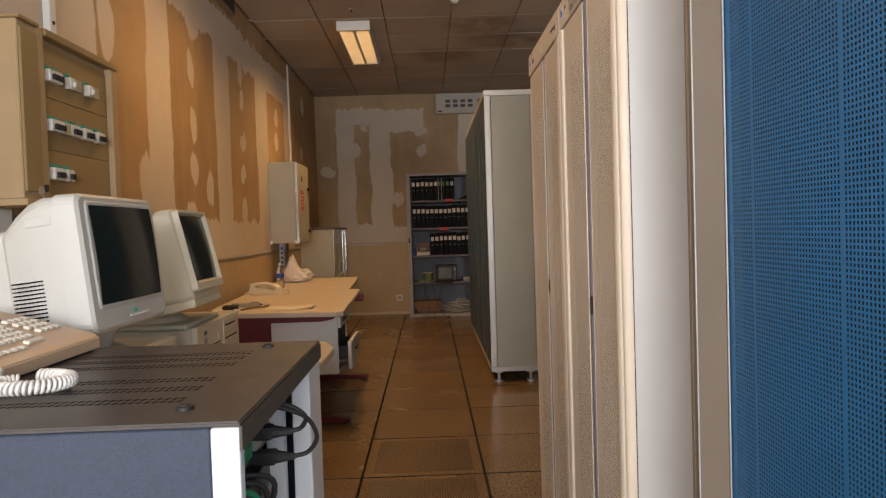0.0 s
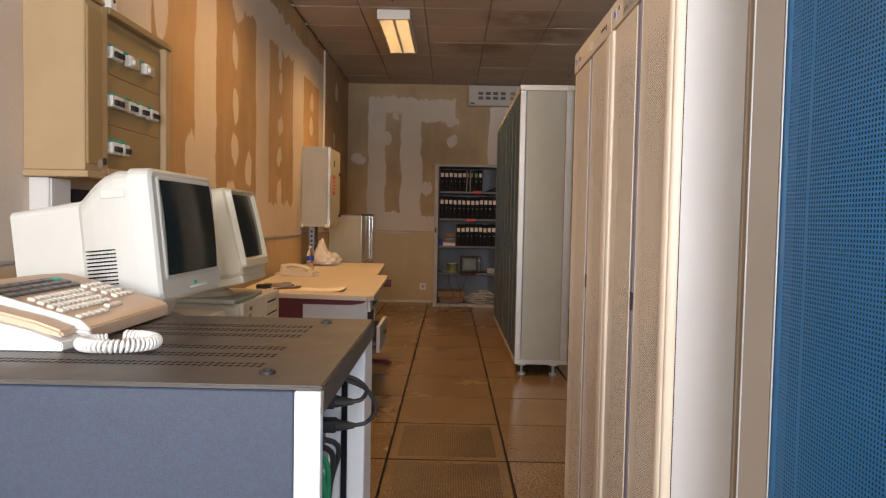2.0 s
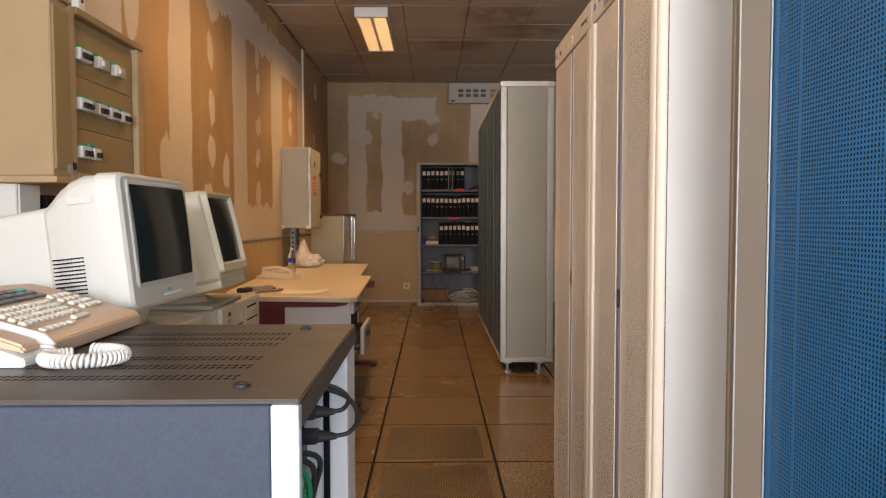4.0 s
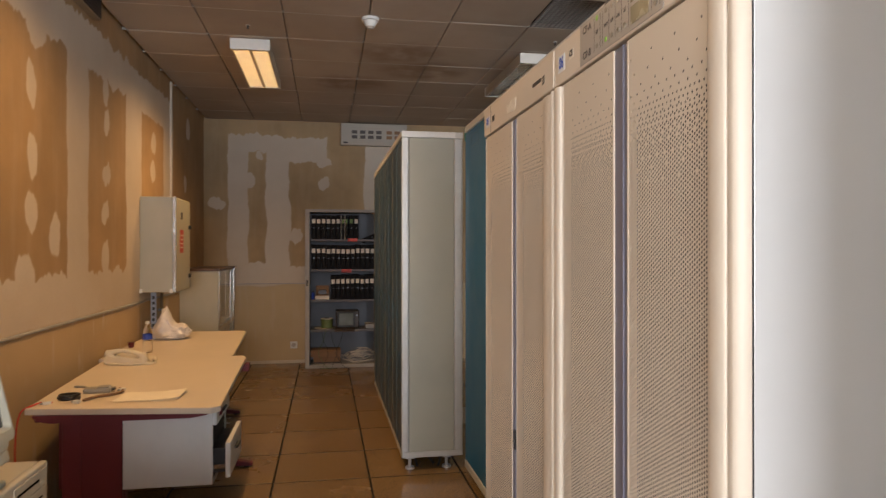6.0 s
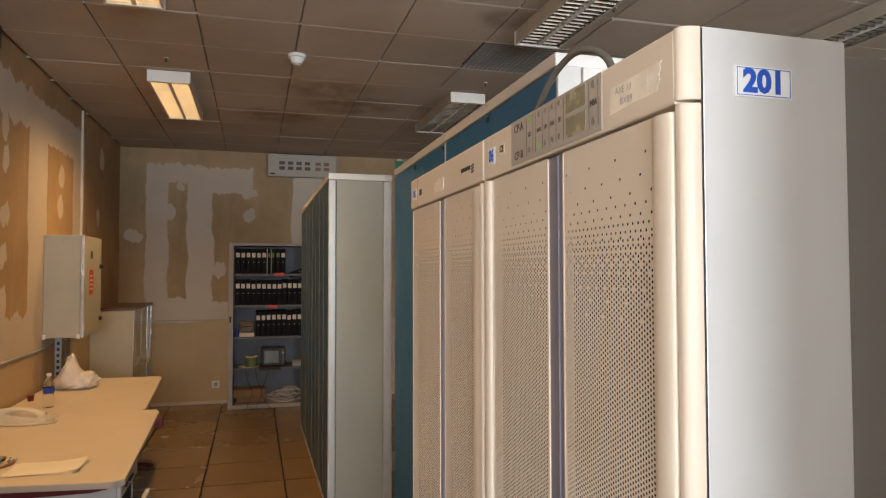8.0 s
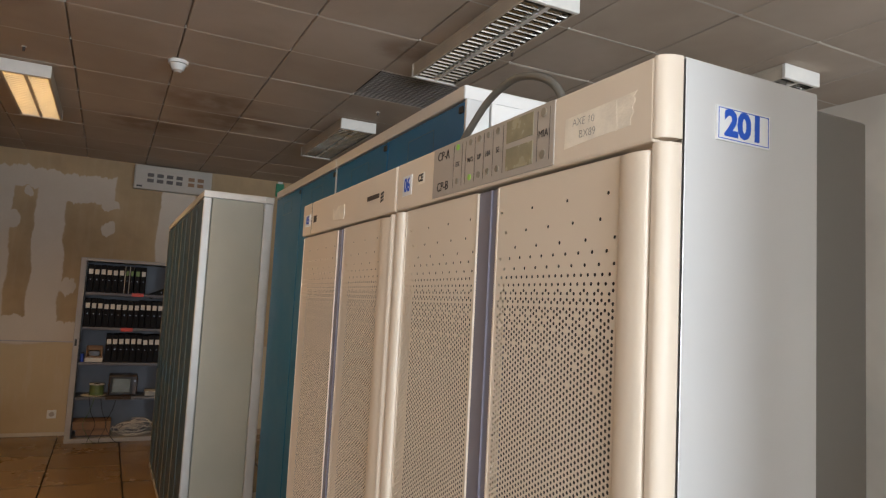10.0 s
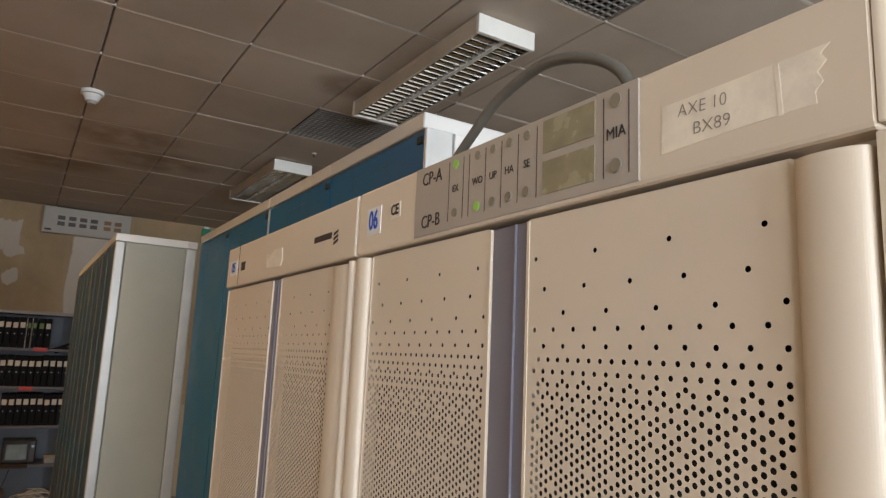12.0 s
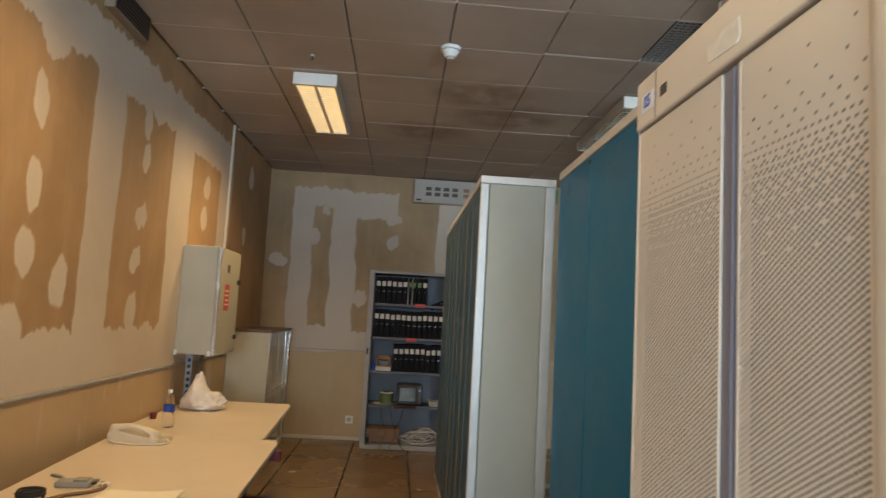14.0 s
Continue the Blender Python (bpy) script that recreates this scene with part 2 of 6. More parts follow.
def ceiling_material():
    n = Nodes("ceiling_tile")
    co = n.coords()
    sep = n.t.nodes.new("ShaderNodeSeparateXYZ")
    n.link(co, sep.inputs[0])
    fine, cloud = n.noise(co, 150, 4, 0.7), n.noise(co, 0.9, 4, 0.6)
    isl = n.t.nodes.new("ShaderNodeNewGeometry").outputs["Random Per Island"]
    col = n.mix(n.ramp(cloud, 0.3, 0.7), (0.385, 0.315, 0.245), (0.485, 0.415, 0.34))
    col = n.mix(n.ramp(isl, 0, 1, 0.0, 0.25, False), col, (0.30, 0.25, 0.20))
    # brown smoke stains round one tile joint
    stain = None
    for sx, sy, r in ((0.86, 6.62, 0.42), (1.15, 7.15, 0.45), (0.5, 7.7, 0.4), (1.75, 4.8, 0.22)):
        d = n.calc("ADD", n.calc("POWER", n.calc("DIVIDE", n.calc("SUBTRACT", sep.outputs[0], sx), r), 2.0), n.calc("POWER", n.calc("DIVIDE", n.calc("SUBTRACT", sep.outputs[1], sy), r * 0.8), 2.0))
        stain = d if stain is None else n.calc("MINIMUM", stain, d)
    k = n.calc("MULTIPLY", n.ramp(stain, 0.0, 1.3, 1.0, 0.0), n.ramp(n.noise(co, 5, 4), 0.25, 0.65))
    col = n.mix(n.calc("MULTIPLY", k, 0.6), col, (0.15, 0.09, 0.05))
    n.link(col, n.b.inputs["Base Color"])
    n.b.inputs["Roughness"].default_value = 0.9
    n.bump(fine, 0.5, 0.002)
    return n.m


def emitter(name, colour, strength, base=(0.9, 0.85, 0.7)):
    n = Nodes(name)
    n.b.inputs["Base Color"].default_value = (*base, 1)
    n.b.inputs["Emission Color"].default_value = (*colour, 1)
    n.b.inputs["Emission Strength"].default_value = strength
    return n.m


def glass(name, colour=(1, 1, 1), rough=0.02, ior=1.45):
    n = Nodes(name)
    n.b.inputs["Base Color"].default_value = (*colour, 1)
    n.b.inputs["Transmission Weight"].default_value = 1.0
    n.b.inputs["Roughness"].default_value = rough
    n.b.inputs["IOR"].default_value = ior
    return n.m


BOARD, FILL = (0.385, 0.243, 0.115), (0.60, 0.515, 0.42)
M_WEST = wallboard("west_wallboard", "y", BOARD, FILL,
                   [(3.50, 4.06, 1.25, 3.2), (4.41, 5.28, 1.31, 2.66), (5.65, 6.48, 1.32, 2.64), (6.92, 7.70, 1.30, 2.62), (8.08, 9.9, 1.0, 3.3), (-3.0, 2.45, 2.2, 3.3), (-3.0, 9.9, 2.93, 3.3), (1.2, 2.2, 1.2, 2.2)],
                   [(4.79, 2.35, 0.075, 0.15), (4.80, 1.965, 0.08, 0.16), (4.80, 1.675, 0.095, 0.13), (5.09, 1.545, 0.085, 0.17), (4.85, 2.64, 0.17, 0.11), (4.72, 1.34, 0.15, 0.12), (5.99, 2.56, 0.085, 0.12), (6.0, 2.35, 0.085, 0.12), (6.02, 1.98, 0.10, 0.10),
                    (6.0, 1.715, 0.09, 0.10), (6.0, 1.40, 0.10, 0.14), (7.33, 2.40, 0.11, 0.12), (7.30, 2.15, 0.11, 0.12), (8.85, 2.80, 0.13, 0.16), (8.70, 2.20, 0.09, 0.12), (3.62, 2.25, 0.11, 0.22), (4.0, 1.49, 0.10, 0.24)], 1.026, 0.55, (0.50, 0.36, 0.20))
M_NORTH = wallboard("north_wallboard", "x", (0.40, 0.285, 0.155), (0.58, 0.505, 0.41),
                    [(-0.73, -0.50, 1.29, 2.72), (-0.21, 0.75, 1.26, 2.60), (0.25, 0.76, 2.4, 2.98), (-1.5, -0.98, 0.9, 3.3), (-1.5, 5.0, 2.94, 3.3), (1.15, 5.0, 0.9, 3.3)],
                    [(0.22, 2.58, 0.12, 0.075), (0.22, 2.33, 0.10, 0.10), (-0.13, 1.64, 0.11, 0.12), (-1.12, 2.07, 0.13, 0.10), (-0.70, 2.35, 0.08, 0.13), (-0.58, 2.66, 0.06, 0.07)], 1.02, 0.16, (0.52, 0.40, 0.24))
M_PLAIN = paint("plain_plaster", (0.62, 0.56, 0.47), 0.75, var=0.15, scale=1.5, grain=90, bump=0.25)
M_TILE = tile_material("floor_tile", (0.24, 0.147, 0.062), (0.295, 0.19, 0.083), 0.9, 0.22)
M_TILE_VENT = tile_material("vented_floor_tile", (0.14, 0.085, 0.04), (0.27, 0.165, 0.075), 0.8, 0.45, True)
M_JOINT = paint("floor_joint", (0.012, 0.009, 0.007), 0.7, var=0.3, scale=12)
M_CEIL = ceiling_material()
M_CEIL_VOID = paint("ceiling_void", (0.012, 0.01, 0.009), 0.9)
M_GRILLE = paint("dusty_grille", (0.22, 0.20, 0.18), 0.6)
M_TBAR = paint("ceiling_bar", (0.58, 0.53, 0.46), 0.6, var=0.3, scale=3)
M_CREAM = paint("cream_cabinet_paint", (0.74, 0.63, 0.495), 0.42, var=0.05, scale=3, grain=500, bump=0.03)
M_CREAM_SIDE = paint("pale_cabinet_side", (0.72, 0.705, 0.675), 0.33, metal=0.2, var=0.04, scale=2, grain=600, bump=0.03)
M_GREYBACK = paint("grey_cabinet_back", (0.22, 0.20, 0.175), 0.5, var=0.08, scale=3)
M_MAUVE = paint("mauve_grey_strip", (0.205, 0.195, 0.235), 0.4, var=0.06)
M_LINER = paint("dark_liner", (0.05, 0.043, 0.036), 0.7)
M_INSIDE = paint("dark_interior", (0.02, 0.018, 0.016), 0.7)
M_PANEL = paint("warm_grey_panel", (0.42, 0.37, 0.315), 0.45, var=0.04)
M_PANELWIN = paint("olive_display", (0.33, 0.29, 0.185), 0.25, var=0.2, scale=40)
M_LEDOFF = paint("lamp_off", (0.26, 0.225, 0.17), 0.3, var=0.05)
M_LEDON = emitter("green_lamp", (0.16, 0.42, 0.03), 0.35, (0.22, 0.30, 0.07))
M_INK = paint("dark_ink", (0.035, 0.03, 0.03), 0.6)
M_BLUEINK = paint("blue_ink", (0.02, 0.09, 0.5), 0.5)
M_WHITELABEL = paint("white_label", (0.82, 0.81, 0.78), 0.4, var=0.03)
M_TAPE = paint("masking_tape", (0.87, 0.775, 0.63), 0.6, var=0.12, scale=40, grain=300, bump=0.3)
M_GREYGREEN = paint("grey_green_panel", (0.42, 0.425, 0.36), 0.42, var=0.06, scale=2.5, grain=400, bump=0.04)
M_ALU = paint("pale_aluminium", (0.60, 0.60, 0.58), 0.38, metal=0.35, var=0.06, scale=8)
M_TEAL = paint("teal_blue_door", (0.001, 0.108, 0.262), 0.45, var=0.12, scale=2.5, grain=400, bump=0.05)
M_SLATEDOOR = paint("slate_teal_door", (0.018, 0.062, 0.125), 0.38, var=0.1)
M_SLATE = paint("slate_blue_strip", (0.085, 0.13, 0.15), 0.4, var=0.1)
M_OLIVE = paint("olive_strip", (0.19, 0.175, 0.125), 0.5, var=0.1)
M_MESHBLUE = paint("blue_mesh_paint", (0.022, 0.125, 0.27), 0.42, var=0.08, scale=3, grain=500, bump=0.04)
M_TAUPE = paint("taupe_metal", (0.185, 0.143, 0.103), 0.42, var=0.06, scale=3)
M_BOARDFACE = paint("yellowed_board", (0.44, 0.40, 0.34), 0.55, var=0.06)
M_WHITEPVC = paint("white_plastic", (0.72, 0.71, 0.67), 0.35, var=0.04)
M_MON = paint("aged_white_plastic", (0.56, 0.55, 0.50), 0.42, var=0.05, scale=4, grain=420, bump=0.12)
M_MON2 = paint("yellowed_plastic", (0.62, 0.57, 0.43), 0.42, var=0.07, scale=4, grain=420, bump=0.12)
M_STANDGREY = paint("grey_green_stand", (0.34, 0.35, 0.29), 0.45)
M_PC = paint("beige_computer_case", (0.56, 0.51, 0.40), 0.45, var=0.07, scale=5, grain=420, bump=0.1)
M_SCREEN = paint("dark_screen_glass", (0.012, 0.012, 0.011), 0.12, var=0.1, spec=0.6, bump=0, rvar=0.05)
M_GREYGLASS = paint("grey_green_glass", (0.12, 0.135, 0.105), 0.16, var=0.2, bump=0)
M_SLOT = paint("black_slot", (0.006, 0.006, 0.006), 0.8, spec=0.1)
M_BADGE = paint("green_badge", (0.05, 0.36, 0.28), 0.3)
M_RACKTOP = paint("charcoal_lid", (0.062, 0.054, 0.049), 0.45, var=0.12, scale=6, grain=380, bump=0.2, grime=0.2)
M_RACKSIDE = paint("blue_grey_textured_panel", (0.034, 0.047, 0.076), 0.6, var=0.22, scale=210, grain=420, bump=0.55)
M_RACKPOST = paint("white_rack_post", (0.74, 0.75, 0.76), 0.4, var=0.05)
M_BLACK = paint("black_rubber", (0.018, 0.017, 0.017), 0.5, var=0.2)
M_GREEN = paint("green_cable", (0.015, 0.22, 0.09), 0.45)
M_CONSOLE = paint("console_beige", (0.58, 0.42, 0.285), 0.45, var=0.06, grain=500, bump=0.08)
M_KEY = paint("pale_key", (0.76, 0.70, 0.60), 0.4, var=0.05)
M_KEYDARK = paint("dark_key", (0.10, 0.09, 0.09), 0.35)
M_CORD = paint("white_cord", (0.72, 0.69, 0.64), 0.45)
M_DESK = paint("beige_laminate", (0.64, 0.54, 0.42), 0.42, var=0.04, scale=3, grain=180, bump=0.05, rvar=0.02)
M_BURGUNDY = paint("burgundy_steel", (0.13, 0.012, 0.018), 0.42, var=0.1)
M_WHITEPANEL = paint("white_pedestal", (0.64, 0.63, 0.61), 0.42, var=0.05)
M_WALLBOX = paint("grey_beige_enclosure", (0.44, 0.41, 0.31), 0.45, var=0.06, scale=4)
M_DISTBOX = paint("khaki_enclosure", (0.44, 0.31, 0.165), 0.5, var=0.06, scale=4)
M_DISTFACE = paint("khaki_cover", (0.32, 0.22, 0.095), 0.5, var=0.06, scale=4)
M_RED = paint("red_sticker", (0.55, 0.045, 0.02), 0.5)
M_WOODTOP = paint("dark_wood_top", (0.13, 0.07, 0.04), 0.4, var=0.3, scale=9)
M_CHROME = paint("bright_metal", (0.70, 0.69, 0.66), 0.22, metal=1.0, var=0.05)
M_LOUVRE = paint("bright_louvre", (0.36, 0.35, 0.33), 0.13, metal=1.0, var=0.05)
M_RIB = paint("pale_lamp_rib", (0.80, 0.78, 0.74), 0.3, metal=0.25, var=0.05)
# Louvre and rib copy for lit lamps, warm glow put into a paler colour.
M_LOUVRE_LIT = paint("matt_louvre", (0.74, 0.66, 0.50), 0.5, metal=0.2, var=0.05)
M_LAMPBODY = paint("white_lamp_body", (0.74, 0.71, 0.65), 0.4, var=0.08)
M_TUBE = emitter("lit_tube", (1.0, 0.60, 0.22), 1.3, (0.4, 0.3, 0.15))
M_GLOWPANEL = emitter("lit_diffuser", (1.0, 0.66, 0.28), 11.5, (0.4, 0.3, 0.15))
# White housing's flanks, with their shade put into a darker beige.
M_LAMPSIDE = paint("yellowed_lamp_side", (0.50, 0.44, 0.35), 0.5, var=0.12, scale=4)
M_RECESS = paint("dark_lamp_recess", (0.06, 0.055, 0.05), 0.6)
M_TUBEOFF = paint("unlit_tube", (0.75, 0.75, 0.72), 0.3)
M_NOTE = paint("yellow_paper", (0.72, 0.58, 0.25), 0.7)
M_PAPER = paint("paper", (0.80, 0.73, 0.60), 0.7, var=0.05)
M_BAG = paint("white_plastic_bag", (0.72, 0.66, 0.60), 0.35, var=0.1, scale=12)
M_PHONE = paint("ivory_plastic", (0.68, 0.60, 0.45), 0.35, var=0.04)
M_BOOKCASE = paint("grey_steel_cabinet", (0.15, 0.15, 0.165), 0.6, var=0.07, spec=0.25)
M_BOOKSTILE = paint("pale_grey_stile", (0.36, 0.33, 0.30), 0.5, var=0.08, spec=0.3)
M_GREENSPINE = paint("green_spine_label", (0.16, 0.24, 0.06), 0.55)
M_BOOKBACK = paint("grey_blue_back", (0.23, 0.235, 0.255), 0.7, var=0.08, spec=0.15)
M_BINDER = paint("black_binder", (0.010, 0.009, 0.010), 0.65, var=0.2, spec=0.12)
M_SPINE = paint("spine_label", (0.66, 0.60, 0.52), 0.55)
M_CARD = paint("brown_cardboard", (0.25, 0.14, 0.07), 0.7, var=0.15)
M_DARKBROWN = paint("dark_brown_plastic", (0.05, 0.033, 0.024), 0.4)
M_GREENSPOOL = paint("green_spool", (0.12, 0.16, 0.05), 0.5)
M_HOSE = paint("olive_grey_hose", (0.135, 0.125, 0.105), 0.5, var=0.1, scale=60, grain=300, bump=0.15)
M_PENCIL = paint("faint_pencil", (0.26, 0.22, 0.18), 0.7)
M_CABLEGREY = paint("grey_cable", (0.30, 0.285, 0.255), 0.5)
M_DUCT = paint("dusty_brown_duct", (0.25, 0.19, 0.12), 0.7, var=0.15)
M_STEEL = paint("galvanised_steel", (0.30, 0.32, 0.36), 0.4, metal=0.7, var=0.15)
M_RAIL = paint("grey_joint_strip", (0.36, 0.35, 0.34), 0.5, var=0.15, scale=8)
M_GLASS = glass("clear_glass", (0.93, 0.96, 0.95))
M_PET = glass("clear_bottle", (0.95, 0.97, 1.0), 0.02, 1.12)
M_BLUEPET = paint("blue_label", (0.03, 0.07, 0.42), 0.4)
M_GREENSIGN = paint("green_sign", (0.01, 0.2, 0.08), 0.4)

# ---------------------------------------------------------------- the room


def structure(name, bm, material, label, category):
    return tagged(part(name, bm, material), label, category, kind="structure")


T = 0.2
wy0, wy1 = WEST_WINDOW
bm = box(WEST - T, WEST, wy1, NORTH + T, -0.05, CEIL + 0.3)
box(WEST - T, WEST, SOUTH - T, wy0, -0.05, CEIL + 0.3, bm=bm)
box(WEST - T, WEST, wy0, wy1, -0.05, 0.95, bm=bm)
box(WEST - T, WEST, wy0, wy1, 2.45, CEIL + 0.3, bm=bm)
win = thing("window_4", Matrix.Identity(4), "white-framed window in the stripped wall", "window", kind="structure")
fr = box(WEST - 0.16, WEST - 0.1, wy0, wy1, 0.95, 1.0)
box(WEST - 0.16, WEST - 0.1, wy0, wy1, 2.4, 2.45, bm=fr)
for y in (wy0, (wy0 + wy1) / 2 - 0.025, wy1 - 0.05):
    box(WEST - 0.16, WEST - 0.1, y, y + 0.05, 1.0, 2.4, bm=fr)
part("window_frame", fr, M_WHITEPVC, win)
pane = part("pane", box(WEST - 0.135, WEST - 0.129, wy0 + 0.05, wy1 - 0.05, 1.0, 2.4), M_GLASS, win)
pane.visible_shadow = False
structure("wall_west", bm, M_WEST, "brown stripped plasterboard wall with pale filler patches", "wall")
structure("wall_north", box(WEST, EAST, NORTH, NORTH + T, -0.05, CEIL + 0.3), M_NORTH, "tan plasterboard end wall with pale filler patches", "wall")
structure("wall_east", box(EAST, EAST + T, SOUTH - T, NORTH + T, -0.05, CEIL + 0.3), M_PLAIN, "plain pale plaster wall", "wall")
bm = box(WEST, EAST, SOUTH - T, SOUTH, -0.05, 0.95)
box(WEST, EAST, SOUTH - T, SOUTH, 2.45, CEIL + 0.3, bm=bm)
edges = [WEST] + [v for w in WINDOWS for v in w] + [EAST]
for a, b in zip(edges[::2], edges[1::2]):
    box(a, b, SOUTH - T, SOUTH, 0.95, 2.45, bm=bm)
structure("wall_south", bm, M_PLAIN, "plain pale plaster wall with three windows", "wall")
for k, (a, b) in enumerate(WINDOWS):
    win = thing("window_%d" % (k + 1), Matrix.Identity(4), "white-framed window in the plaster wall", "window", kind="structure")
    fr = box(a, b, SOUTH - 0.16, SOUTH - 0.1, 0.95, 1.0)
    box(a, b, SOUTH - 0.16, SOUTH - 0.1, 2.4, 2.45, bm=fr)
    for x in (a, (a + b) / 2 - 0.025, b - 0.05):
        box(x, x + 0.05, SOUTH - 0.16, SOUTH - 0.1, 1.0, 2.4, bm=fr)
    part("window_frame", fr, M_WHITEPVC, win)
    pane = part("pane", box(a + 0.05, b - 0.05, SOUTH - 0.135, SOUTH - 0.129, 1.0, 2.4), M_GLASS, win)
    pane.visible_shadow = False

# raised-floor void under the tiles
floor = structure("floor", box(WEST, EAST, SOUTH, NORTH, -0.06, -0.021), M_JOINT, "speckled brown raised-floor tiles with dark joints", "floor")

# ceiling: tiles, pale cross bars and dark gaps in one mesh
bm = box(WEST, EAST, SOUTH, NORTH, CEIL + 0.03, CEIL + 0.2)
xs = [0.55 + 0.598 * k for k in range(-4, 8)]
ys = [4.615 + 0.586 * k for k in range(-13, 10)]
GRILLES = [(1.746, 5.201), (1.746, 2.857)]
for i, x0 in enumerate(xs[:-1]):
    for y0 in ys[:-1]:
        if any(abs(x0 - gx) < 0.05 and abs(y0 - gy) < 0.05 for gx, gy in GRILLES):
            continue
        a, b = max(x0 + 0.004, WEST), min(x0 + 0.594, EAST)
        c, d = max(y0 + 0.005, SOUTH), min(y0 + 0.581, NORTH)
        if b - a > 0.03 and d - c > 0.03:
            drop = random.uniform(0, 0.004)
            box(a, b, c, d, CEIL - drop, CEIL + 0.03 - drop, 0.004, bm=bm)
ceiling = structure("ceiling", bm, M_CEIL, "grey-brown mineral ceiling tiles with smoke stains", "ceiling")
bm = bmesh.new()
for y in ys:
    if SOUTH < y < NORTH:
        box(WEST, EAST, y - 0.006, y + 0.006, CEIL - 0.002, CEIL + 0.012, bm=bm)
structure("ceiling_trim", bm, M_TBAR, "pale narrow ceiling bars between tiles", "ceiling bar")

# joint strips at one board's height along two walls, and a cable trunk up the corner
structure("trim", box(WEST - 0.002, WEST + 0.012, wy1, 8.38, 1.018, 1.034, 0.003), M_RAIL, "thin grey joint strip along the wall", "trim")
structure("trim_north", box(-0.86, 0.0, NORTH - 0.006, NORTH + 0.002, 1.022, 1.034, 0.002), M_RAIL, "thin grey joint strip along the end wall", "trim")
structure("baseboard", box(-1.26, 0.0, NORTH - 0.01, NORTH + 0.002, 0.0, 0.04, 0.003), M_PLAIN, "low pale skirting at the foot of the wall", "baseboard")


# ---------------------------------------------------------------- ceiling fittings
def lamp(x, y, lit):
    """A surface lamp with two louvred bays; x, y: the middle of its near end."""
    W, L, H = 0.30, 1.27, 0.085
    ob = thing("ceiling_lamp", pose(x, y, CEIL - 0.004), "white twin fluorescent ceiling lamp with louvres, " + ("glowing warm" if lit else "switched off"), "ceiling lamp", "fluorescent ceiling lamps")
    shell = box(-W / 2, W / 2, 0, L, -0.02, 0.0, 0.002)
    box(-W / 2, -W / 2 + 0.012, 0, L, -H, -0.02, 0.002, bm=shell)
    box(W / 2 - 0.012, W / 2, 0, L, -H, -0.02, 0.002, bm=shell)
    part("housing", shell, M_LAMPSIDE, ob)
    for a, b in ((-0.004, 0.02), (L - 0.02, L + 0.004)):
        part("end_cap", box(-W / 2 - 0.003, W / 2 + 0.003, a, b, -H - 0.002, 0.0, 0.004, 2), M_LAMPBODY, ob)
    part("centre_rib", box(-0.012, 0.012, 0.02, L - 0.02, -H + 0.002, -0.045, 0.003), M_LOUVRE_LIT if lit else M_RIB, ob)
    for s in (-1, 1):
        lv = bmesh.new()
        for k in range(24):
            yy = 0.045 + k * (L - 0.09) / 23
            half = ((0.0012, -H + 0.003), (0.0018, -H + 0.010), (0.0050, -H + 0.018), (0.011, -H + 0.025), (0.020, -H + 0.031))
            prism([(yy + w, z) for w, z in half] + [(yy - w, z) for w, z in reversed(half)], s * 0.014 if s > 0 else -0.136, 0.136 if s > 0 else -0.014, lv, "x")
        box(s * 0.136 - 0.002, s * 0.136 + 0.002, 0.02, L - 0.02, -H + 0.002, -0.03, bm=lv)
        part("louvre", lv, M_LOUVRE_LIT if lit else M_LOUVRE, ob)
        if lit:
            # Added glowing sheet that stands in for the tubes' light on the blades.
            part("diffuser", box(s * 0.075 - 0.058, s * 0.075 + 0.058, 0.022, L - 0.022, -0.040, -0.037), M_GLOWPANEL, ob)
        else:
            # Dark plate: the shade between unlit blades is put into its colour.
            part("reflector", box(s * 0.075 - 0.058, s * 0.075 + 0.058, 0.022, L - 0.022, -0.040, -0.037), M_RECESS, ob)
        part("tube", cyl((s * 0.075, 0.03, -0.029), (s * 0.075, L - 0.03, -0.029), 0.008, 10), M_TUBE if lit else M_TUBEOFF, ob, smooth=True)
    if lit:
        for f in (0.28, 0.72):
            sp = bpy.data.lights.new("lamp_light", "SPOT")
            sp.energy, sp.color, sp.shadow_soft_size = LAMP_WATTS * 2, WARM, 0.008
            sp.spot_size, sp.spot_blend = radians(158), 1.0
            new("lamp_light", sp).matrix_world = pose(x, y + L * f, CEIL - 0.098)
    return ob


for lx, ly, lit in ((-0.34, 0.93, False), (-0.34, 3.68, True), (-0.34, 6.43, True), (2.01, 0.95, False), (2.01, 3.70, False), (2.02, 6.42, False), (3.80, 0.98, False), (3.80, 3.72, False), (3.80, 6.45, False)):
    lamp(lx, ly, lit)
    hook = thing("ceiling_nozzle", pose(lx + 0.02 if lx < 1 else lx + 0.25 if ly < 5 else lx + 0.04, ly - 0.33 if ly > 5 else ly + 0.75, CEIL - 0.004), "small dark ceiling nozzle beside a lamp", "nozzle", "ceiling nozzles")
    part("flange", cyl((0, 0, -0.004), (0, 0, 0), 0.016, 12), M_LAMPBODY, hook)
    part("head", cyl((0, 0, -0.03), (0, 0, -0.004), 0.007, 10, 0.010), M_DARKBROWN, hook)

det = thing("smoke_detector", pose(0.565, 5.80, CEIL - 0.003), "round white smoke detector on the ceiling", "smoke detector")
part("base", cyl((0, 0, -0.022), (0, 0, 0), 0.062, 24), M_WHITEPVC, det, smooth=False)
part("head", cyl((0, 0, -0.062), (0, 0, -0.024), 0.035, 24, 0.052), M_WHITEPVC, det)
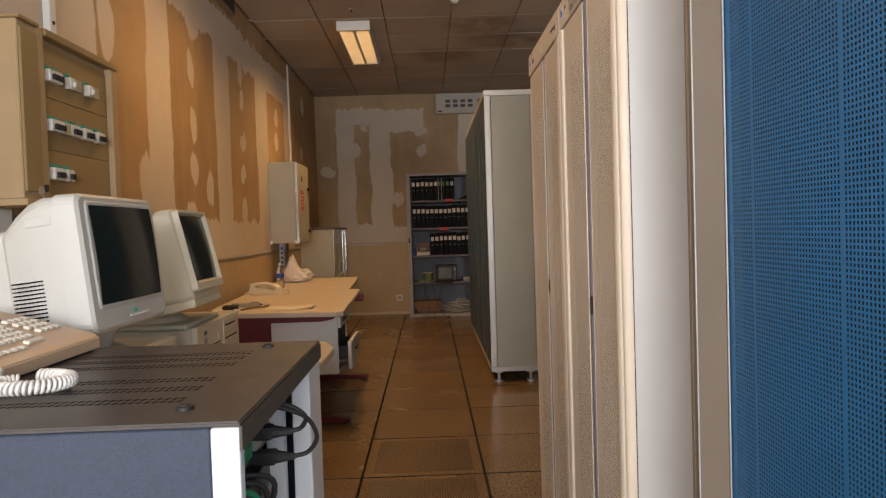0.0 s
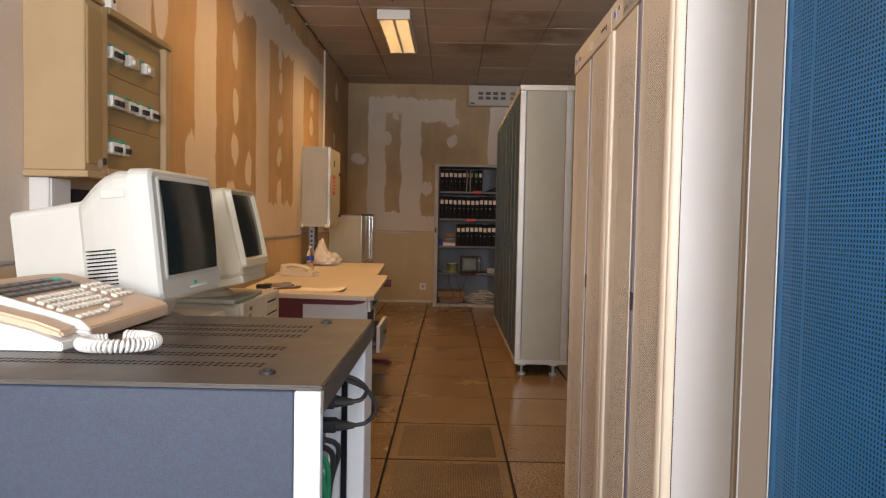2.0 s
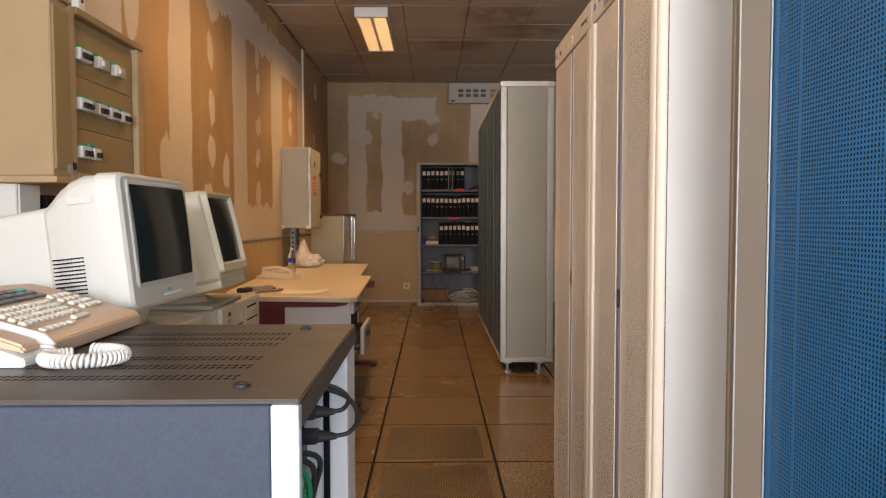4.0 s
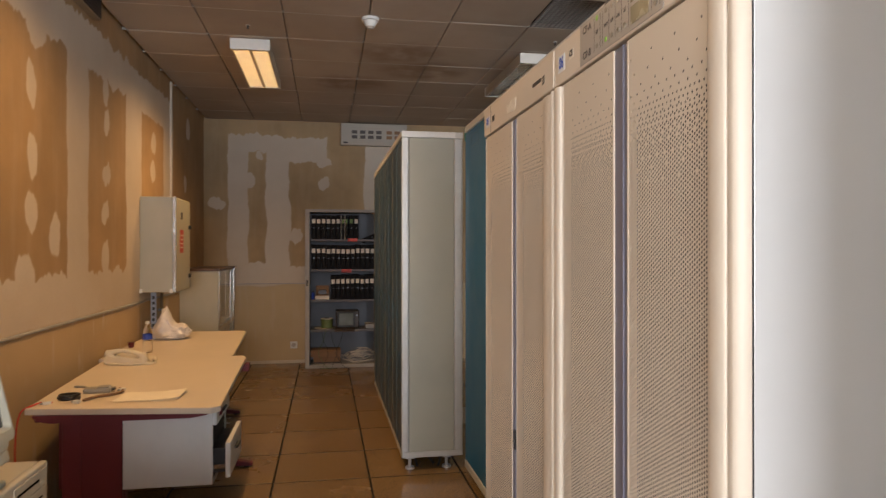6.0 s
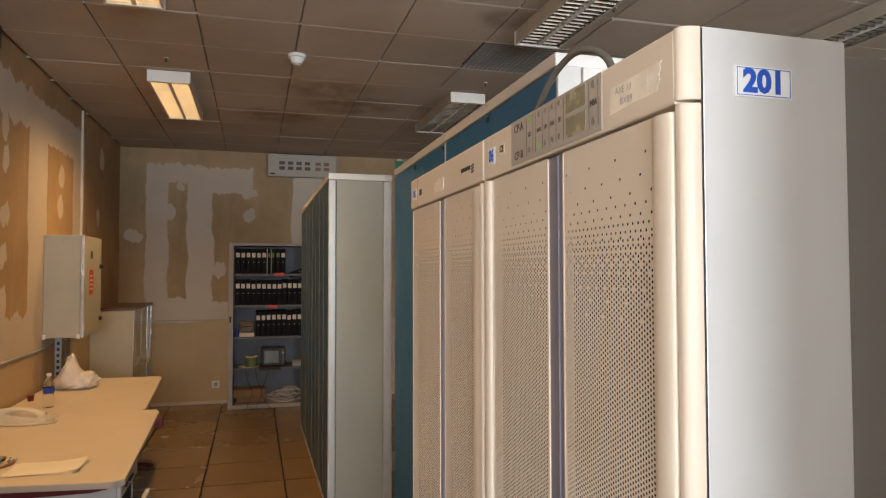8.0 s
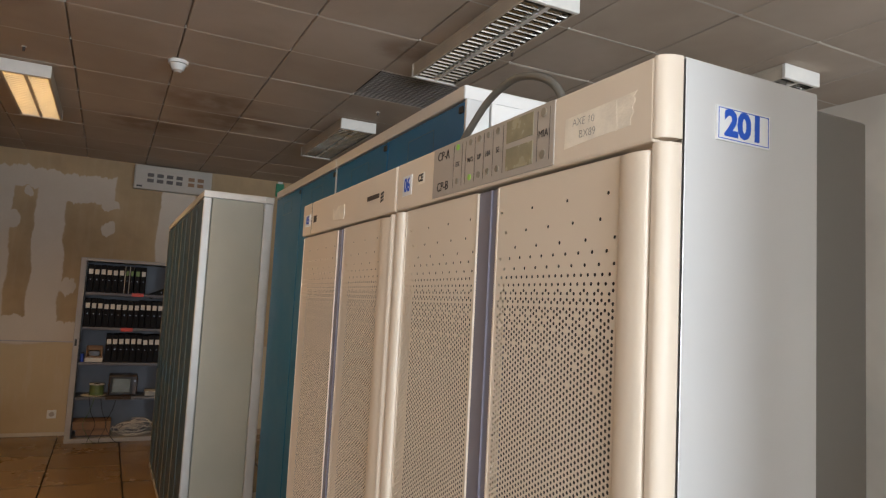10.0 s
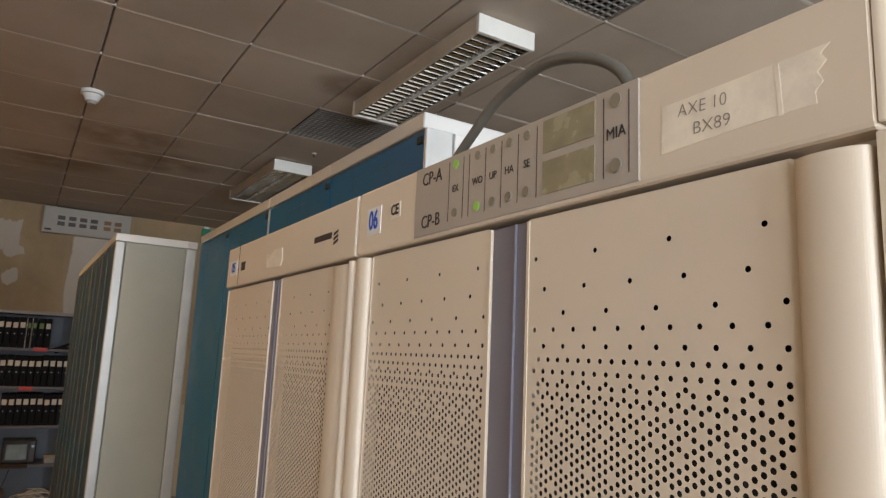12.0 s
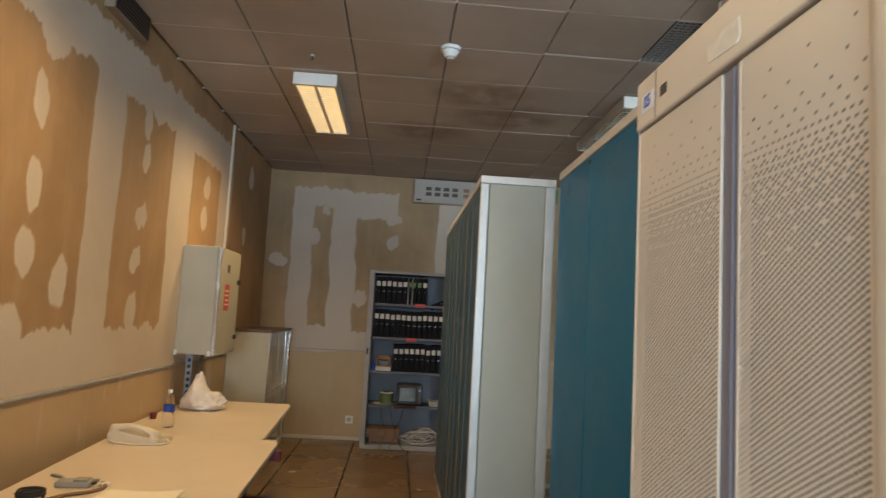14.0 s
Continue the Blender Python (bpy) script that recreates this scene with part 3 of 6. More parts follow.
part("sensor_cap", cyl((0, 0, -0.078), (0, 0, -0.062), 0.022, 20, 0.03), M_PANEL, det)

for gx, gy in GRILLES:
    g = thing("ceiling_grille", pose(gx, gy, CEIL - 0.004), "dark egg-crate ventilation grille set in the ceiling", "ceiling grille", "ceiling grilles")
    for k in range(17):
        u = 0.012 + k * 0.0354
        v = min(u * 0.985, 0.577)
        part("slat", box(u - 0.003, u + 0.003, 0.005, 0.58, 0, 0.009), M_GRILLE, g)
        part("slat", box(0.005, 0.59, v - 0.003, v + 0.003, 0.0005, 0.0085), M_GRILLE, g)
    part("backing", box(0.002, 0.592, 0.002, 0.582, 0.031, 0.033), M_CEIL_VOID, g)


# ---------------------------------------------------------------- cream switching cabinets
def perforated(width, z0, z1, near):
    """A perforated door skin in the plane x = 0: staggered holes on a close lattice, thinned out towards the top.
    near: the edge, 0 or width, from which the lattice is counted."""
    h, q = 0.0054, 0.0020
    count = int((width - 0.007) / h)
    top_row = z1 - 0.121
    rows = [(z1 - 0.0335, range(2, count, 12)), (z1 - 0.058, range(4, count, 8)), (z1 - 0.077, range(0, count, 8)), (z1 - 0.0895, range(2, count, 4)), (z1 - 0.102, range(0, count, 4)), (z1 - 0.112, range(1, count, 2)), (top_row, range(0, count, 2))]
    k = 1
    while top_row - k * 0.003175 > z0 + 0.012:
        at = []
        for i in range(k % 2, count, 2):
            gone = (i % 4 == 0 and k in (4, 12)) or (i % 4 == 2 and k in (2, 4, 10)) or (i % 2 and k in (1, 7))
            gone = gone or (k == 15 and i % 4 == 1) or (k == 21 and i % 4 == 3) or (k == 26 and i % 8 == 2) or (k == 32 and i % 8 == 4)
            if not gone:
                at.append(i)
        rows.append((top_row - k * 0.003175, at))
        k += 1
    verts, faces = [], []
    ring = [(math.cos(radians(a)), math.sin(radians(a))) for a in (225, 270, 315, 0, 45, 90, 135, 180)]

    def quad(a, b, c, d):
        if b - a > 1e-6:
            i = len(verts)
            verts.extend(((0, a, c), (0, b, c), (0, b, d), (0, a, d)))
            faces.append((i + 3, i + 2, i + 1, i))

    # each lattice column is one upright strip of plate with its own holes
    columns = {}
    for z, at in rows:
        for i in at:
            columns.setdefault(i, []).append(z)
    edge = 0.0035
    quad(0, edge, z0, z1) if near == 0 else quad(width - edge, width, z0, z1)
    for i in range(count):
        m = edge + (i + 0.5) * h if near == 0 else width - edge - (i + 0.5) * h
        a, b = m - h / 2, m + h / 2
        top = z1
        for z in columns.get(i, []):
            low, high = z - 0.00305, z + 0.00305
            quad(a, b, high, top)
            top = low
            s = len(verts)
            verts.extend(((0, a, low), (0, m, low), (0, b, low), (0, b, z), (0, b, high), (0, m, high), (0, a, high), (0, a, z)))
            verts.extend((0, m + q * c, z + q * d) for c, d in ring)
            verts.extend((0.0003, m + q * c, z + q * d) for c, d in ring)
            for c in range(8):
                e = (c + 1) % 8
                faces.append((s + c, s + 8 + c, s + 8 + e, s + e))
                faces.append((s + 8 + c, s + 16 + c, s + 16 + e, s + 8 + e))
        quad(a, b, z0, top)
    rest = edge + count * h
    quad(rest, width, z0, z1) if near == 0 else quad(0, width - rest, z0, z1)
    return verts, faces


def half_round(y0, y1, x_back, bulge, z0, z1, n=30):
    """An upright rounded moulding that swells towards -x."""
    pts = [(x_back, y0)]
    for k in range(n + 1):
        a = math.pi * k / n
        pts.append((-bulge * math.sin(a) ** 0.7 if 0 < k < n else 0.0, y0 + (y1 - y0) * (1 - math.cos(a)) / 2))
    pts.append((x_back, y1))
    return prism(pts, z0, z1)


FRONT = 0.704
HB, HT = 1.799, 1.868


def cream_cabinet(y0, width, leaves):
    """Near end at y0; local x = 0 is the door skin, which faces -x."""
    ob = thing("switching_cabinet", pose(FRONT, y0, 0), "cream steel telephone switching cabinet with perforated double doors", "equipment cabinet", "cream switching cabinets")
    D = 0.195
    part("plinth", box(0.02, D - 0.002, 0.03, width - 0.01, 0.0, 0.08), M_GREYBACK, ob)
    part("carcass", box(0.03, D - 0.004, 0.036, width - 0.006, 0.08, HB + 0.005), M_INSIDE, ob)
    part("top_cover", box(0.003, D, 0.0265 if width > 0.6 else 0.002, width - 0.001, HT - 0.014, HT + 0.001, 0.004, 2), M_CREAM, ob)
    for a, b in leaves:
        door = part("door", box(0.016, 0.018, a + 0.003, b - 0.003, 0.1, 1.79), M_LINER, ob)
        fr = box(-0.0008, 0.014, a, a + 0.003, 0.085, HB - 0.004)
        box(-0.0008, 0.014, b - 0.003, b, 0.085, HB - 0.004, bm=fr)
        box(0.0, 0.014, a + 0.003, b - 0.003, 0.085, 0.11, bm=fr)
        box(0.001, 0.014, a + 0.003, b - 0.003, HB - 0.0095, HB - 0.0055, bm=fr)
        part("door_frame", fr, M_CREAM, door)
    sa, sb = leaves[0][1] + 0.001, leaves[1][0] - 0.001
    st = box(0.0015, 0.02, sa, sb, 0.085, HB - 0.004)
    box(-0.0008, 0.0015, sa + (sb - sa) * 0.30, sa + (sb - sa) * 0.34, 0.085, HB - 0.004, bm=st)
    part("centre_strip", st, M_MAUVE, ob, "mauve-grey centre strip between the doors")
    lk = part("lock", box(-0.003, 0.003, sa + 0.014, sa + 0.028, 0.98, 1.03, 0.002), M_INSIDE, ob)
    part("keyhole", cyl((-0.005, sa + 0.021, 1.0), (-0.003, sa + 0.021, 1.0), 0.004, 8), M_CHROME, lk)
    return ob


c06 = cream_cabinet(1.635, 0.628, ((0.112, 0.326), (0.376, 0.603)))
c05 = cream_cabinet(2.264, 0.566, ((0.062, 0.264), (0.318, 0.564)))
for ob, w in ((c06, 0.628), (c05, 0.566)):
    part("header_board", box(-0.006, 0.03, 0.0445 if ob is c06 else 0.0015, w - 0.0015, HB, HT, 0.003, 2), M_CREAM, ob)
# rounded corner and mouldings of the end cabinet
corner = [(0.0150, 0.044), (0.0150, 0.020)] + [(0.015 - 0.021 * math.sin(radians(a)), 0.041 - 0.021 * math.cos(radians(a))) for a in range(3, 91, 3)] + [(-0.006, 0.044)]
part("corner_cap", prism(corner, HB + 0.002, HT, b=0.0006), M_CREAM, c06, smooth=False)
post = [(0.0150, 0.048), (0.0150, 0.0205)] + [(0.0150 - 0.019 * math.sin(radians(a)), 0.0395 - 0.019 * math.cos(radians(a))) for a in range(3, 91, 3)] + [(-0.004, 0.048)]
part("corner_post", prism(post, 0.01, HB - 0.001, b=0.0006), M_CREAM, c06)
part("hinge_moulding", half_round(0.070, 0.111, 0.02, 0.010, 0.085, HB - 0.006), M_CREAM, c06)
part("hinge_recess", box(0.012, 0.03, 0.040, 0.112, 0.085, HB), M_CREAM, c06)
part("side_panel", box(0.0165, 0.197, 0.0195, 0.026, 0.01, HT, 0.0015), M_CREAM_SIDE, c06, "pale end panel lit by daylight")
part("hinge_moulding", half_round(0.6045, 0.627, 0.02, 0.009, 0.02, HB - 0.004), M_CREAM, c06)
part("hinge_moulding", half_round(0.001, 0.021, 0.02, 0.009, 0.02, HB - 0.004), M_CREAM, c05)
part("hinge_moulding", half_round(0.023, 0.061, 0.02, 0.008, 0.02, HB - 0.006), M_CREAM, c05)

# Added dark strip, drawn in place of the shaded gap beside the post.
part("seal", box(0.0152, 0.0167, 0.0190, 0.0198, 0.01, HT - 0.002), M_INSIDE, c06, "dark joint between corner post and end panel")
# number plate on the end panel
plate = part("number_plate", box(0.054, 0.1245, 0.0175, 0.0193, 1.8065, 1.8350), M_WHITELABEL, c06, "white plate numbered 201 in blue")
writing("number", "201", 0.0295, pose(0.0893, 0.0172, 1.8206, 90, 0, 0), M_BLUEINK, plate, 1.16, 0.0002, 0.0013)
rim = box(0.0562, 0.1223, 0.0171, 0.0176, 1.8330, 1.8336)
box(0.0562, 0.1223, 0.0171, 0.0176, 1.8079, 1.8085, bm=rim)
box(0.0562, 0.0568, 0.0171, 0.0176, 1.8085, 1.8330, bm=rim)
box(0.1217, 0.1223, 0.0171, 0.0176, 1.8085, 1.8330, bm=rim)
part("border", rim, M_BLUEINK, plate)


def face(y, z, x=-0.0074):
    """The pose of writing on a header board, which faces -x."""
    return pose(x, y, z, 90, 0, -90)


# indicator panel (y runs from the reader's right to left)
panel = part("indicator_panel", box(-0.0070, -0.005, 0.2055, 0.487, HB + 0.003, HT - 0.001, 0.0006), M_PANEL, c06, "warm grey indicator panel with small lamps")
writing("lettering", "CP-A", 0.0168, face(0.456, 1.854), M_INK, panel, 0.95, 0.0002)
writing("lettering", "CP-B", 0.0168, face(0.456, 1.814), M_INK, panel, 0.95, 0.0002)
COLS = [(0.415, "EX", True, False), (0.381, "WO", False, True), (0.359, "UP", False, False), (0.3375, "HA", False, False), (0.3155, "SE", False, False), (0.2245, "MIA", False, False)]
for yy, word, on_t, on_b in COLS:
    big = word == "MIA"
    writing("lettering", word, 0.0108 if big else 0.0087, face(yy, 1.8365), M_INK, panel, 0.95, 0.0002)
    for zz, on in ((1.858, on_t), (1.8155, on_b)):
        part("lamp", cyl((-0.0082, yy, zz), (-0.006, yy, zz), 0.0047 if big else 0.0038, 16), M_LEDON if on else M_LEDOFF, panel)
for yy in (0.426, 0.403, 0.394, 0.370, 0.348, 0.3265, 0.304, 0.2355, 0.2135):
    part("rule", box(-0.0073, -0.006, yy - 0.0003, yy + 0.0003, 1.809, 1.862), M_INK, panel)
for z0, z1 in ((1.8395, 1.8635), (1.8095, 1.8335)):
    part("display", box(-0.0077, -0.006, 0.2435, 0.2965, z0, z1), M_PANELWIN, panel)

# number label, conformity mark, masking tape
lab = part("number_label", box(-0.0068, -0.0055, 0.561, 0.594, 1.8175, 1.8465), M_WHITELABEL, c06)
writing("number", "06", 0.028, face(0.5775, 1.832), M_BLUEINK, lab, 0.78, 0.0002, 0.0006)
mark = part("conformity_mark", box(-0.0066, -0.0055, 0.518, 0.539, 1.828, 1.8435), M_TAPE, c06)
writing("lettering", "CE", 0.0145, face(0.5285, 1.8358), M_INK, mark, 0.95, 0.0002, 0.0004)
tape_pts = [(0.0875, 1.8450), (0.0920, 1.8415), (0.0895, 1.8370), (0.0940, 1.8330), (0.0915, 1.8275), (0.0955, 1.8235), (0.0950, 1.8175), (0.14, 1.8165), (0.189, 1.8140), (0.1878, 1.8425), (0.14, 1.8435)]
tape = part("tape_label", prism(tape_pts, -0.0063, -0.0058, axis="x"), M_TAPE, c06, "torn masking-tape label with handwriting")
part("tape_fold", prism([(0.112, 1.8166), (0.1145, 1.8166), (0.116, 1.8435), (0.1135, 1.8435)], -0.0065, -0.0061, axis="x"), M_TAPE, tape)
writing("handwriting", "AXE 10", 0.0105, pose(-0.0065, 0.160, 1.8355, 90, 3, -90), M_PENCIL, tape, 1.0, 0.0001, -0.0002)
writing("handwriting", "BX89", 0.0105, pose(-0.0065, 0.154, 1.8232, 90, 2, -90), M_PENCIL, tape, 1.05, 0.0001, -0.0002)
lab = part("number_label", box(-0.0068, -0.0055, 0.487, 0.53, 1.818, 1.8435), M_WHITELABEL, c05)
writing("number", "05", 0.024, face(0.508, 1.831), M_BLUEINK, lab, 1.0, 0.0002, 0.0005)
part("conformity_mark", box(-0.0066, -0.0055, 0.440, 0.462, 1.823, 1.837), M_INK, c05)
part("label_rule", box(-0.0066, -0.0055, 0.4785, 0.4795, 1.801, 1.866), M_INK, c05)
part("tape_label", prism([(0.252, 1.812), (0.318, 1.815), (0.322, 1.836), (0.30, 1.832), (0.285, 1.839), (0.25, 1.838), (0.246, 1.82)], -0.007, -0.0058, axis="x"), M_TAPE, c05, "torn scrap of masking tape")
# a maker's mark as plain bars
logo = part("maker_mark", box(-0.0066, -0.0058, 0.066, 0.123, 1.8285, 1.8360), M_INK, c05)
for k in range(3):
    part("maker_stripe", prism([(0.046, 1.8225 + 0.0055 * k), (0.059, 1.8195 + 0.0055 * k), (0.059, 1.8228 + 0.0055 * k), (0.046, 1.8258 + 0.0055 * k)], -0.0066, -0.0058, axis="x"), M_INK, logo)


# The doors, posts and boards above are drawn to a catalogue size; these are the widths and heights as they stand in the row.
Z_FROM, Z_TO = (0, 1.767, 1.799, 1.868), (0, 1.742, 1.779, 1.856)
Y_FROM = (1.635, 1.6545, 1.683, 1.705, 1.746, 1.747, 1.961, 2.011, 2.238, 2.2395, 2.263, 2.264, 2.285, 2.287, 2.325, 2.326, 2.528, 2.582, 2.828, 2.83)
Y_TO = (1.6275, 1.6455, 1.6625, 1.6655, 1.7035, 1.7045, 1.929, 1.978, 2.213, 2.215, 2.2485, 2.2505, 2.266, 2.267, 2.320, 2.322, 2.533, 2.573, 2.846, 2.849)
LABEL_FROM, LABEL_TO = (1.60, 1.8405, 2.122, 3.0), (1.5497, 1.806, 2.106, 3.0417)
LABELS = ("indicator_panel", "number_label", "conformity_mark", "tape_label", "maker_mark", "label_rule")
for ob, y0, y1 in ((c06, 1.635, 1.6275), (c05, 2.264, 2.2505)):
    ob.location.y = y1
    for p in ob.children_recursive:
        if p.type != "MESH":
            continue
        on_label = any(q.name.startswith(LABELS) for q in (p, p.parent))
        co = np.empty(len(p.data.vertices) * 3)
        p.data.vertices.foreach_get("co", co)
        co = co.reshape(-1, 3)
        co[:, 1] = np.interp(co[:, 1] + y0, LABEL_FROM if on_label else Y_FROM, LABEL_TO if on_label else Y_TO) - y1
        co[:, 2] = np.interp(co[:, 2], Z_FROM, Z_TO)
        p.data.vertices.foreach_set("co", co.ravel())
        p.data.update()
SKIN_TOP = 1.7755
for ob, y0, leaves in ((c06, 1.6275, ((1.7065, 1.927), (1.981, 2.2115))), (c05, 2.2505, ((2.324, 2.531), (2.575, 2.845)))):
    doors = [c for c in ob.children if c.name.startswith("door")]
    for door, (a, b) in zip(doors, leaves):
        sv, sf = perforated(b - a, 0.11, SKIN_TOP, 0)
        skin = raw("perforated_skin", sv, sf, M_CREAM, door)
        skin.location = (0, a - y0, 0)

# grey cable bay at the backs of the cream cabinets
bay = thing("cable_bay", pose(FRONT + 0.201, 1.66, 0), "dark grey steel cable bay behind the cream cabinets", "cable bay")
part("body", box(0, 0.10, 0, 1.18, 0, 1.848, 0.003), M_GREYBACK, bay)
part("cover", box(0.004, 0.096, 0.01, 1.17, 1.848, 1.852, 0.001), M_GREYBACK, bay)
hose = thing("conduit", pose(0, 0, 0), "grey flexible conduit arching over the cabinet top", "conduit")
part("hose", tube(smoothed([(0.733, 2.11, 1.856), (0.732, 2.09, 1.866), (0.732, 2.063, 1.884), (0.732, 2.012, 1.913), (0.732, 1.948, 1.925), (0.734, 1.895, 1.913), (0.737, 1.860, 1.890), (0.739, 1.843, 1.856)], 8), 0.0052, 12), M_HOSE, hose, smooth=True)
part("gland", cyl((0.733, 2.114, 1.855), (0.733, 2.108, 1.861), 0.010, 14), M_BLACK, hose)


# ---------------------------------------------------------------- teal cabinet row
row = [(2.885, 3.475), (3.475, 4.085), (4.095, 4.69), (4.69, 5.27)]
TX = 1.152
for k, (a, b) in enumerate(row):
    ob = thing("teal_cabinet", pose(TX, a, 0), "tall equipment cabinet with a teal blue door", "equipment cabinet", "teal cabinet row")
    w = b - a
    part("body", box(0.022, 0.5, 0.0, w, 0.06, 2.222), M_CREAM_SIDE, ob)
    part("plinth", box(0.04, 0.48, 0.01, w - 0.01, 0.0, 0.06), M_INSIDE, ob)
    door = part("door", box(0, 0.02, 0.004, w - 0.004, 0.09, 2.218, 0.003), M_TEAL, ob)
    fr = box(-0.001, 0.003, 0.2, 0.4, 2.175, 2.1765)
    box(-0.001, 0.003, 0.2, 0.4, 2.105, 2.1065, bm=fr)
    box(-0.001, 0.003, 0.2, 0.2015, 2.105, 2.1765, bm=fr)
    box(-0.001, 0.003, 0.3985, 0.4, 2.105, 2.1765, bm=fr)
    part("label_frame", fr, M_SLATE, door)
    part("latch", box(-0.006, 0.002, 0.006, 0.03, 2.185, 2.205, 0.002), M_INSIDE, door)
    part("base_rail", box(-0.004, 0.02, 0, w, 0.04, 0.086, 0.002), M_CREAM_SIDE, ob)
    part("top_rail", box(-0.004, 0.5, 0, w, 2.224, 2.266, 0.003), M_CREAM_SIDE, ob)
    if k == 0:
        part("edge_post", box(-0.002, 0.075, -0.012, 0.0, 0.06, 2.223, 0.002), M_ALU, ob)
        part("end_panel", box(0.08, 0.5, -0.014, 0.0, 0.06, 2.223, 0.002), M_CREAM_SIDE, ob)
part("divider", box(-0.003, 0.02, -0.008, 0.0, 0.09, 2.22, 0.001), M_ALU, ob.parent or bpy.data.objects["teal_cabinet.002"])

# ---------------------------------------------------------------- grey cabinet row across the aisle's end
GX0, GX1 = 0.742, 1.150
for k in range(4):
    y0 = 5.345 + 0.62 * k
    ob = thing("grey_cabinet", pose(GX0, y0, 0), "tall grey-green equipment cabinet with slate blue doors, on levelling feet", "equipment cabinet", "grey cabinet row")
    W = GX1 - GX0
    part("body", box(0.02, W, 0.0 if k else 0.02, 0.615, 0.10, 2.21), M_GREYGREEN, ob)
    part("base_frame", box(0.0, W, 0.0, 0.618, 0.088, 0.125, 0.003), M_ALU, ob)
    part("top_frame", box(-0.004, W + 0.002, -0.004 if k == 0 else 0.0, 0.618, 2.2, 2.242, 0.003), M_CREAM_SIDE, ob)
    for a in (0.03, 0.33):
        d = part("door", box(0.0, 0.02, a, a + 0.275, 0.13, 2.195, 0.004), M_SLATEDOOR, ob)
        part("handle", box(-0.006, 0.0, a + 0.25, a + 0.258, 0.95, 1.1, 0.002), M_SLATE, d)
        part("door_edge", box(-0.003, 0.02, a + 0.278, a + 0.296, 0.13, 2.195, 0.002), M_SLATE if a < 0.2 else M_OLIVE, d)
    if k == 0:
        part("corner_post", box(-0.002, 0.046, -0.002, 0.02, 0.125, 2.2, 0.006, 2), M_ALU, ob)
        part("corner_post", box(W - 0.056, W, -0.002, 0.02, 0.125, 2.2, 0.006, 2), M_ALU, ob)
        part("end_panel", box(0.049, W - 0.059, 0.004, 0.02, 0.125, 2.2, 0.002), M_GREYGREEN, ob)
    for fx in (0.06, W - 0.1):
        for fy in (0.06, 0.55):
            ft = cyl((fx, fy, 0.012), (fx, fy, 0.09), 0.011, 10)
            cyl((fx, fy, 0.0), (fx, fy, 0.014), 0.03, 14, bm=ft)
            box(fx - 0.03, fx + 0.03, fy - 0.02, fy + 0.02, 0.07, 0.089, 0.002, bm=ft)
            part("levelling_foot", ft, M_ALU, ob)

# cable clutter under the grey row
for k in range(5):
    pts = [(0.8 + 0.06 * k + random.uniform(-0.05, 0.05), 5.45 + 0.12 * j + random.uniform(-0.06, 0.06), 0.012 + random.uniform(0, 0.03)) for j in range(6)]
    tagged(part("loose_cable", tube(smoothed(pts, 5), 0.007, 6), M_BLACK, smooth=True), "loose black cable on the floor under the cabinet", "cable", "cables under the cabinet")

# ---------------------------------------------------------------- blue mesh-door cabinet near the start
near = thing("mesh_door_cabinet", pose(0.728, -0.008, 0), "tall taupe cabinet with a blue perforated steel door", "equipment cabinet")
part("carcass", box(0.085, 0.6, -0.45, 1.355, 0.0, 2.2, 0.004), M_INSIDE, near)
part("end_post", box(0.0, 0.6, 1.357, 1.372, 0.0, 2.2, 0.003), M_TAUPE, near)
part("post", box(0.0, 0.052, 1.340, 1.357, 0.0, 2.2, 0.002), M_TAUPE, near)
part("bright_edge", box(-0.0012, 0.0008, 1.3375, 1.3400, 0.0, 2.2), M_ALU, near)
part("bright_edge", box(0.0515, 0.0535, 1.3375, 1.3400, 0.0, 2.2), M_ALU, near)
door = part("door", box(0.056, 0.06, 1.322, 1.342, 0.05, 2.15), M_MESHBLUE, near)
verts, faces = [], []
P = 0.0071
cols, rws = 92, 274
for c in range(cols):
    for r in range(rws):
        y, z = 1.322 - c * P, 0.12 + r * P
        i = len(verts)
        h = P * 0.3
        for x, q in ((0.056, P / 2), (0.056, h), (0.0567, h)):
            verts.extend(((x, y - P / 2 - q, z - q), (x, y - P / 2 + q, z - q), (x, y - P / 2 + q, z + q), (x, y - P / 2 - q, z + q)))
        solid = c % 31 == 9
        if solid:
            faces.append((i + 3, i + 2, i + 1, i))
            continue
        for k in range(4):
            n = (k + 1) % 4
            faces.append((i + k, i + 4 + k, i + 4 + n, i + n))
            faces.append((i + 4 + k, i + 8 + k, i + 8 + n, i + 4 + n))
raw("mesh_sheet", verts, faces, M_MESHBLUE, door)
part("lower_sheet", box(0.056, 0.0585, -0.45, 1.322, 0.02, 0.116), M_MESHBLUE, door)
part("rear_sheet", box(0.056, 0.0585, -0.45, 1.322 - cols * P - 0.001, 0.116, 2.15), M_MESHBLUE, door)
part("upper_sheet", box(0.056, 0.0585, 1.322 - cols * P - 0.001, 1.322, 0.12 + rws * P - P / 2 + 0.004, 2.15), M_MESHBLUE, door)

